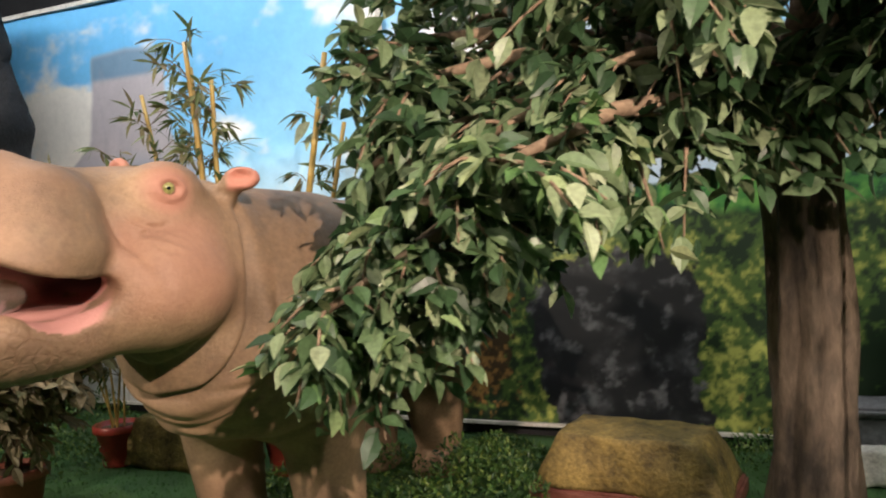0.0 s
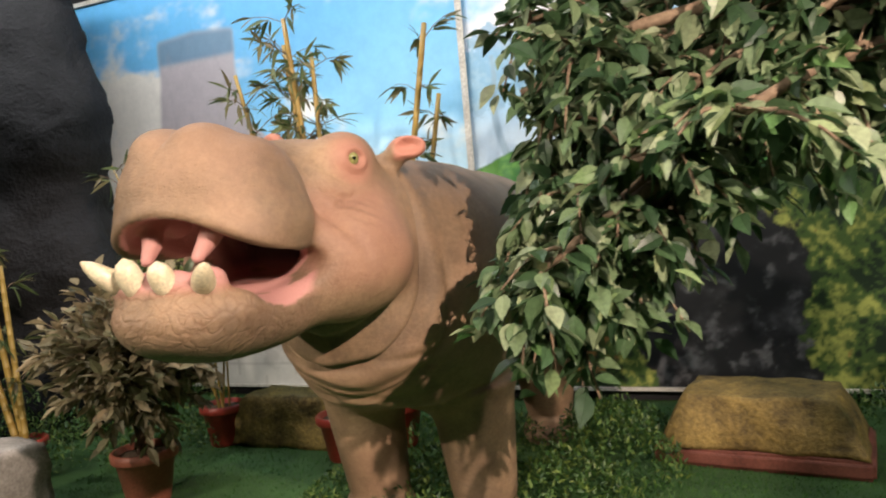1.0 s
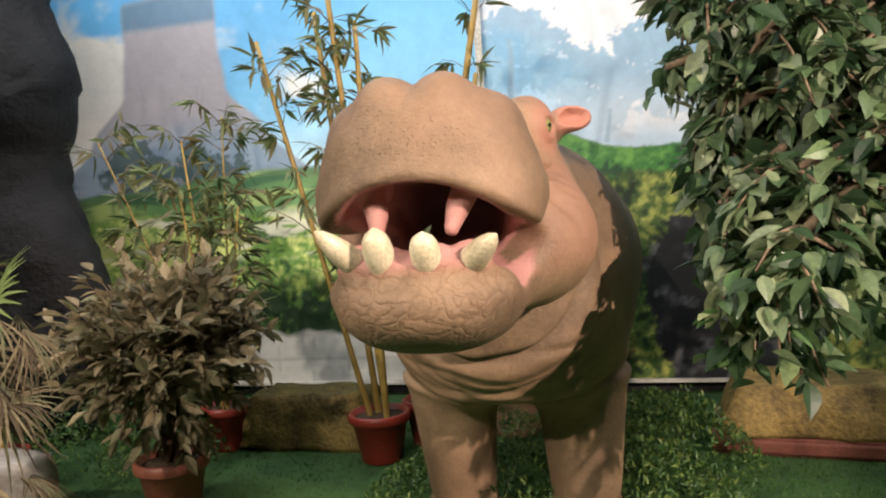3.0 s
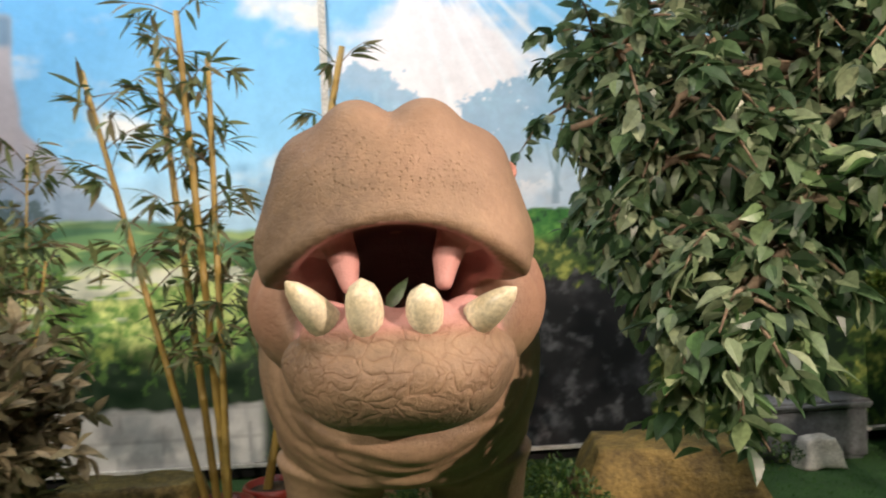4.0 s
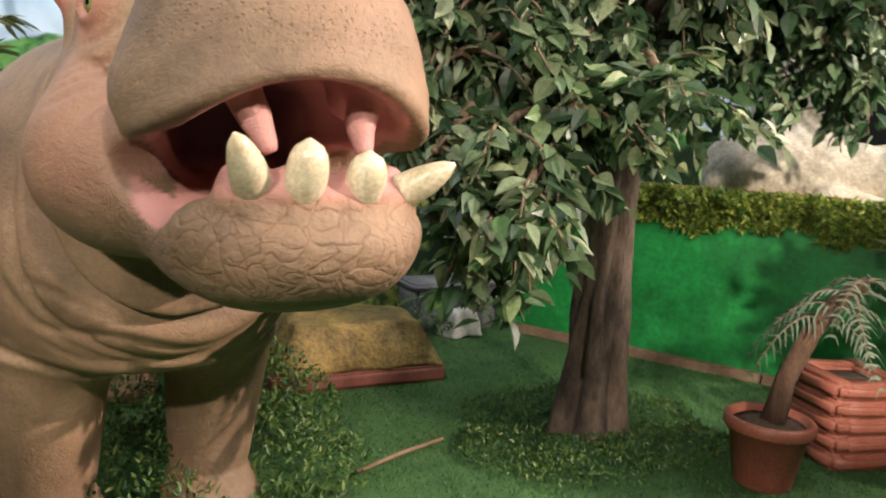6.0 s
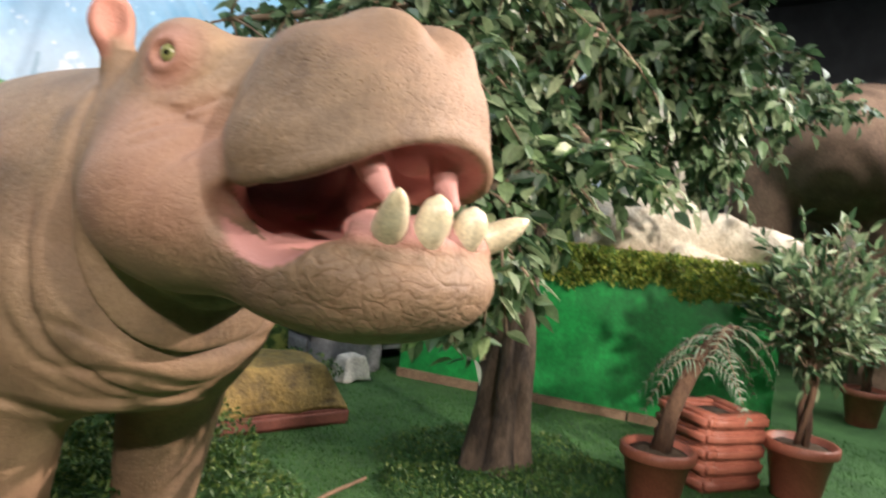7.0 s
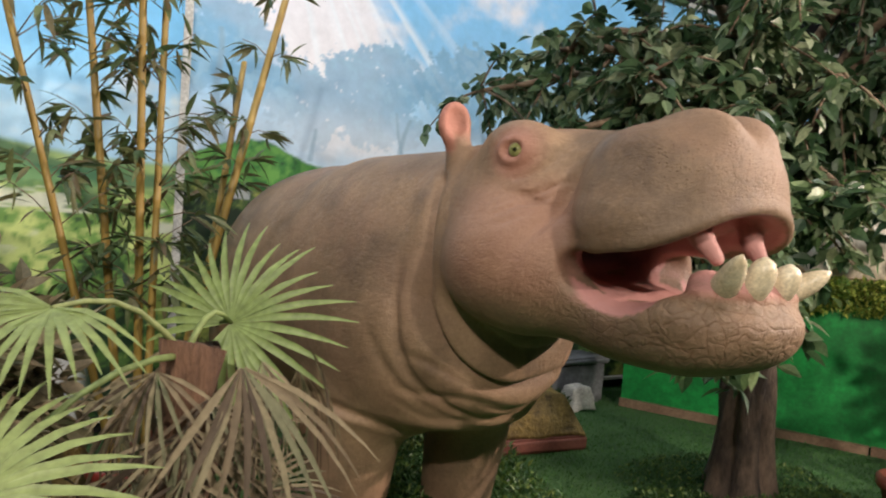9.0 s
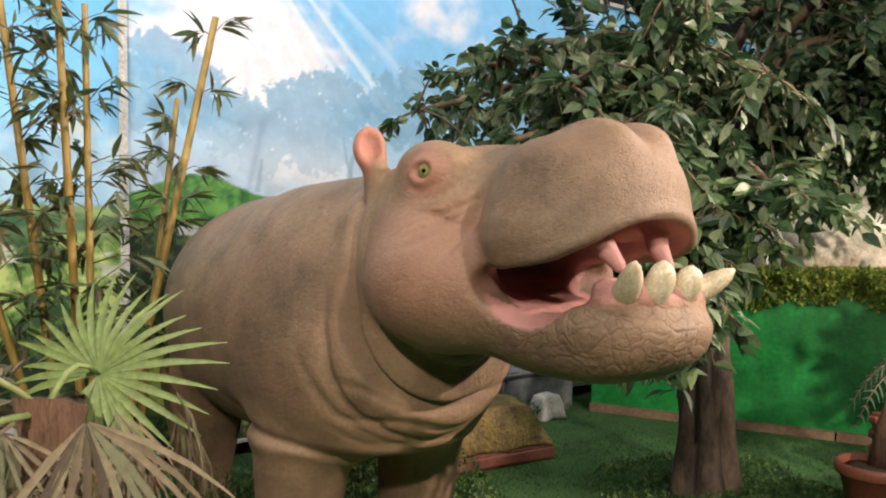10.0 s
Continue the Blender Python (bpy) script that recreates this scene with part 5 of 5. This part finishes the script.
# ---- hedges, grass, far figures ----
def hedge_mat(label, patches, count, size, seed, low=0.0):
    """A low mat of small leaves over several overlapping rounds."""
    rng = random.Random(seed)
    pts = []
    for k in range(count):
        x, y, rx, ry, h = rng.choice(patches)
        a, r = rng.uniform(0, 2 * math.pi), math.sqrt(rng.random())
        px, py = x + rx * r * math.cos(a), y + ry * r * math.sin(a)
        top = h * (1 - 0.7 * r ** 3) * (0.75 + 0.5 * noise.noise(Vector((px * 4, py * 4, seed))))
        pts.append(leaf_pose(rng, Vector((px, py, low + top * (1 - 0.6 * rng.random() ** 2))), (0, -0.3, 0.9), rng.uniform(0.7, 1.4), 0.9))
    return hedge_leaves("box_hedge_mat", label, pts, size, M_HEDGE)


hedge_mat("clumps of small green artificial box leaves round the statue's feet", [(-1.15, 5.25, 0.36, 0.30, 0.18), (-0.70, 5.65, 0.40, 0.55, 0.36), (-0.06, 5.65, 0.32, 0.50, 0.40), (0.02, 6.20, 0.40, 0.50, 0.46), (-0.9, 6.4, 0.6, 0.6, 0.30), (-0.35, 5.18, 0.34, 0.22, 0.14), (-1.30, 5.8, 0.3, 0.5, 0.2), (-0.1, 6.9, 0.4, 0.4, 0.3)], 13000, 0.034, 61)
hedge_mat("clumps of small yellow-green box leaves round the trunk", [(1.25, 5.02, 0.42, 0.26, 0.13), (1.75, 5.02, 0.40, 0.28, 0.12), (1.95, 5.40, 0.36, 0.40, 0.10), (0.98, 5.32, 0.28, 0.30, 0.10), (1.5, 5.75, 0.5, 0.3, 0.10)], 5200, 0.028, 62)
hedge_mat("tall dark green shrubbery along the banner's foot", [(-3.55, 5.95, 0.5, 0.35, 0.55), (-3.05, 6.1, 0.4, 0.35, 0.42), (-4.2, 5.8, 0.6, 0.35, 0.6), (-2.55, 6.95, 0.4, 0.25, 0.22), (-3.4, 6.75, 0.5, 0.4, 0.5), (1.6, 7.4, 0.5, 0.25, 0.3)], 6500, 0.036, 63)


def lawn_blades():
    """Short turf where the lawn lies open."""
    rng = random.Random(64)
    verts, faces = [], []
    for k in range(60000):
        x, y = rng.uniform(-3.4, 4.6), rng.uniform(3.6, 7.7)
        if rng.random() < 0.25:
            x, y = rng.uniform(0.2, 3.2), rng.uniform(4.2, 6.6)
        a, h = rng.uniform(0, 6.28), rng.uniform(0.010, 0.024)
        dx, dy = math.cos(a) * 0.004, math.sin(a) * 0.004
        z = 0.012 * noise.noise(Vector((x, y, 0)) * 1.3) - 0.002
        n = len(verts)
        verts += [(x - dx, y - dy, z), (x + dx, y + dy, z), (x + rng.gauss(0, 0.008), y + rng.gauss(0, 0.008), z + h)]
        faces.append((n, n + 1, n + 2))
    ob = data_part("turf", verts, faces, M_BLADE)
    return tagged(ob, "short green plastic turf blades", "grass", "", "stuff")


lawn_blades()


def beast_field(a, b, z):
    """Lying beast: a along the body towards its muzzle, b across, z up."""
    p, m = (a, b, z), (a, np.abs(b), z)
    d = capsule(p, (-0.30, 0, 1.42), (0.55, 0.02, 1.45), 0.30, 0.22)
    d = blend(d, ellipsoid(p, (0.05, 0.42, 1.86), (0.36, 0.34, 0.66)), 0.16)
    d = blend(d, ellipsoid(p, (0.80, 0, 1.44), (0.34, 0.20, 0.155)), 0.08)
    d = blend(d, ellipsoid(p, (1.06, 0, 1.41), (0.20, 0.15, 0.115)), 0.06)
    d = blend(d, capsule(m, (0.25, 0.28, 1.28), (0.75, 0.26, 1.22), 0.11, 0.07), 0.05)
    d = blend(d, ellipsoid(m, (0.60, 0.13, 1.60), (0.06, 0.04, 0.05)), 0.03)
    d = carve(d, ellipsoid(p, (1.08, 0, 1.365), (0.26, 0.40, 0.030)), 0.02)
    d = carve(d, ellipsoid(m, (0.83, 0.19, 1.50), (0.04, 0.03, 0.025)), 0.015)
    locks = np.sin(34 * a + 5 * np.sin(6 * z) + 3 * np.sin(9 * b)) * step(1.45, 1.6, z) + 0.6 * np.sin(52 * z + 9 * np.sin(7 * a))
    return d + 0.007 * locks


def elephant_field(x, y, z):
    """Barrel body on four pillar legs."""
    p = (x, y, z)
    d = ellipsoid(p, (7.3, 5.15, 2.55), (1.5, 1.1, 0.78))
    for lx, ly in ((6.35, 5.75), (7.1, 4.6), (8.2, 5.7), (8.2, 4.6)):
        d = blend(d, capsule(p, (lx, ly, -0.1), (lx, ly, 2.3), 0.25, 0.36), 0.15)
    return d + 0.012 * np.sin(16 * z + 4 * np.sin(5 * x) + 3 * np.sin(6 * y))


def far_statue(name, field, axes, place, floor_z, material, label):
    grid = np.meshgrid(*axes, indexing="ij")
    verts, quads = surface_net(field(*grid), *axes)
    ob = data_part(name, [place(a, b, max(c, floor_z)) for a, b, c in verts.tolist()], quads.tolist(), material, None, "", True)
    return tagged(ob, label, "statue")


far_statue("cream_beast_statue", beast_field, (np.arange(-0.75, 1.45, 0.022), np.arange(-0.5, 0.9, 0.022), np.arange(1.05, 2.65, 0.022)),
           lambda a, b, c: (3.60 + 0.54 * a + 0.84 * b, 5.62 - 0.84 * a + 0.54 * b, c), 1.164, M_CREAM, "cream furry beast statue lying on the green platform")
far_statue("elephant_statue", elephant_field, (np.arange(5.6, 9.0, 0.05), np.arange(3.9, 6.5, 0.05), np.arange(-0.05, 3.5, 0.05)),
           lambda a, b, c: (a, b, c), 0.0, M_HIDE, "large brown elephant statue on pillar legs")

bm = bmesh.new()
box(bm, (9.90, 3.4, 0.0), (9.97, 7.6, 3.2), 0.005)
tagged(part("white_poster", bm, M_WHITE, None, "", False), "large pale printed poster on the far wall", "poster")


# small litter on the lawn
bm = bmesh.new()
tube(bm, [(0.18, 5.42, 0.022), (0.45, 5.50, 0.026), (0.74, 5.57, 0.022)], [0.010, 0.011, 0.009], 8)
tagged(part("wooden_stick", bm, M_PLANK), "pale bare wooden stick lying on the grass", "stick")

bm = bmesh.new()
lathe(bm, [(0.028, 0.0), (0.030, 0.004), (0.040, 0.085), (0.042, 0.088), (0.038, 0.088), (0.030, 0.02)], 20)
ob = part("paper_cup", bm, M_WHITE)
ob.location = (-1.48, 5.42, 0.005)
tagged(ob, "small white paper cup on the grass", "cup")

v, f = leaf_mesh(0.085, 0.030, 0.15, 0.25)
sprig = data_part("leaf_sprig", v, f, M_LEAF, None, "", True)
sprig.matrix_basis = Matrix.LocRotScale((-0.765, 3.985, 1.405), Vector((0.55, -0.05, 0.75)).to_track_quat("X", "Y"), None)
tagged(sprig, "single green leaf stuck in the statue's mouth", "leaf")
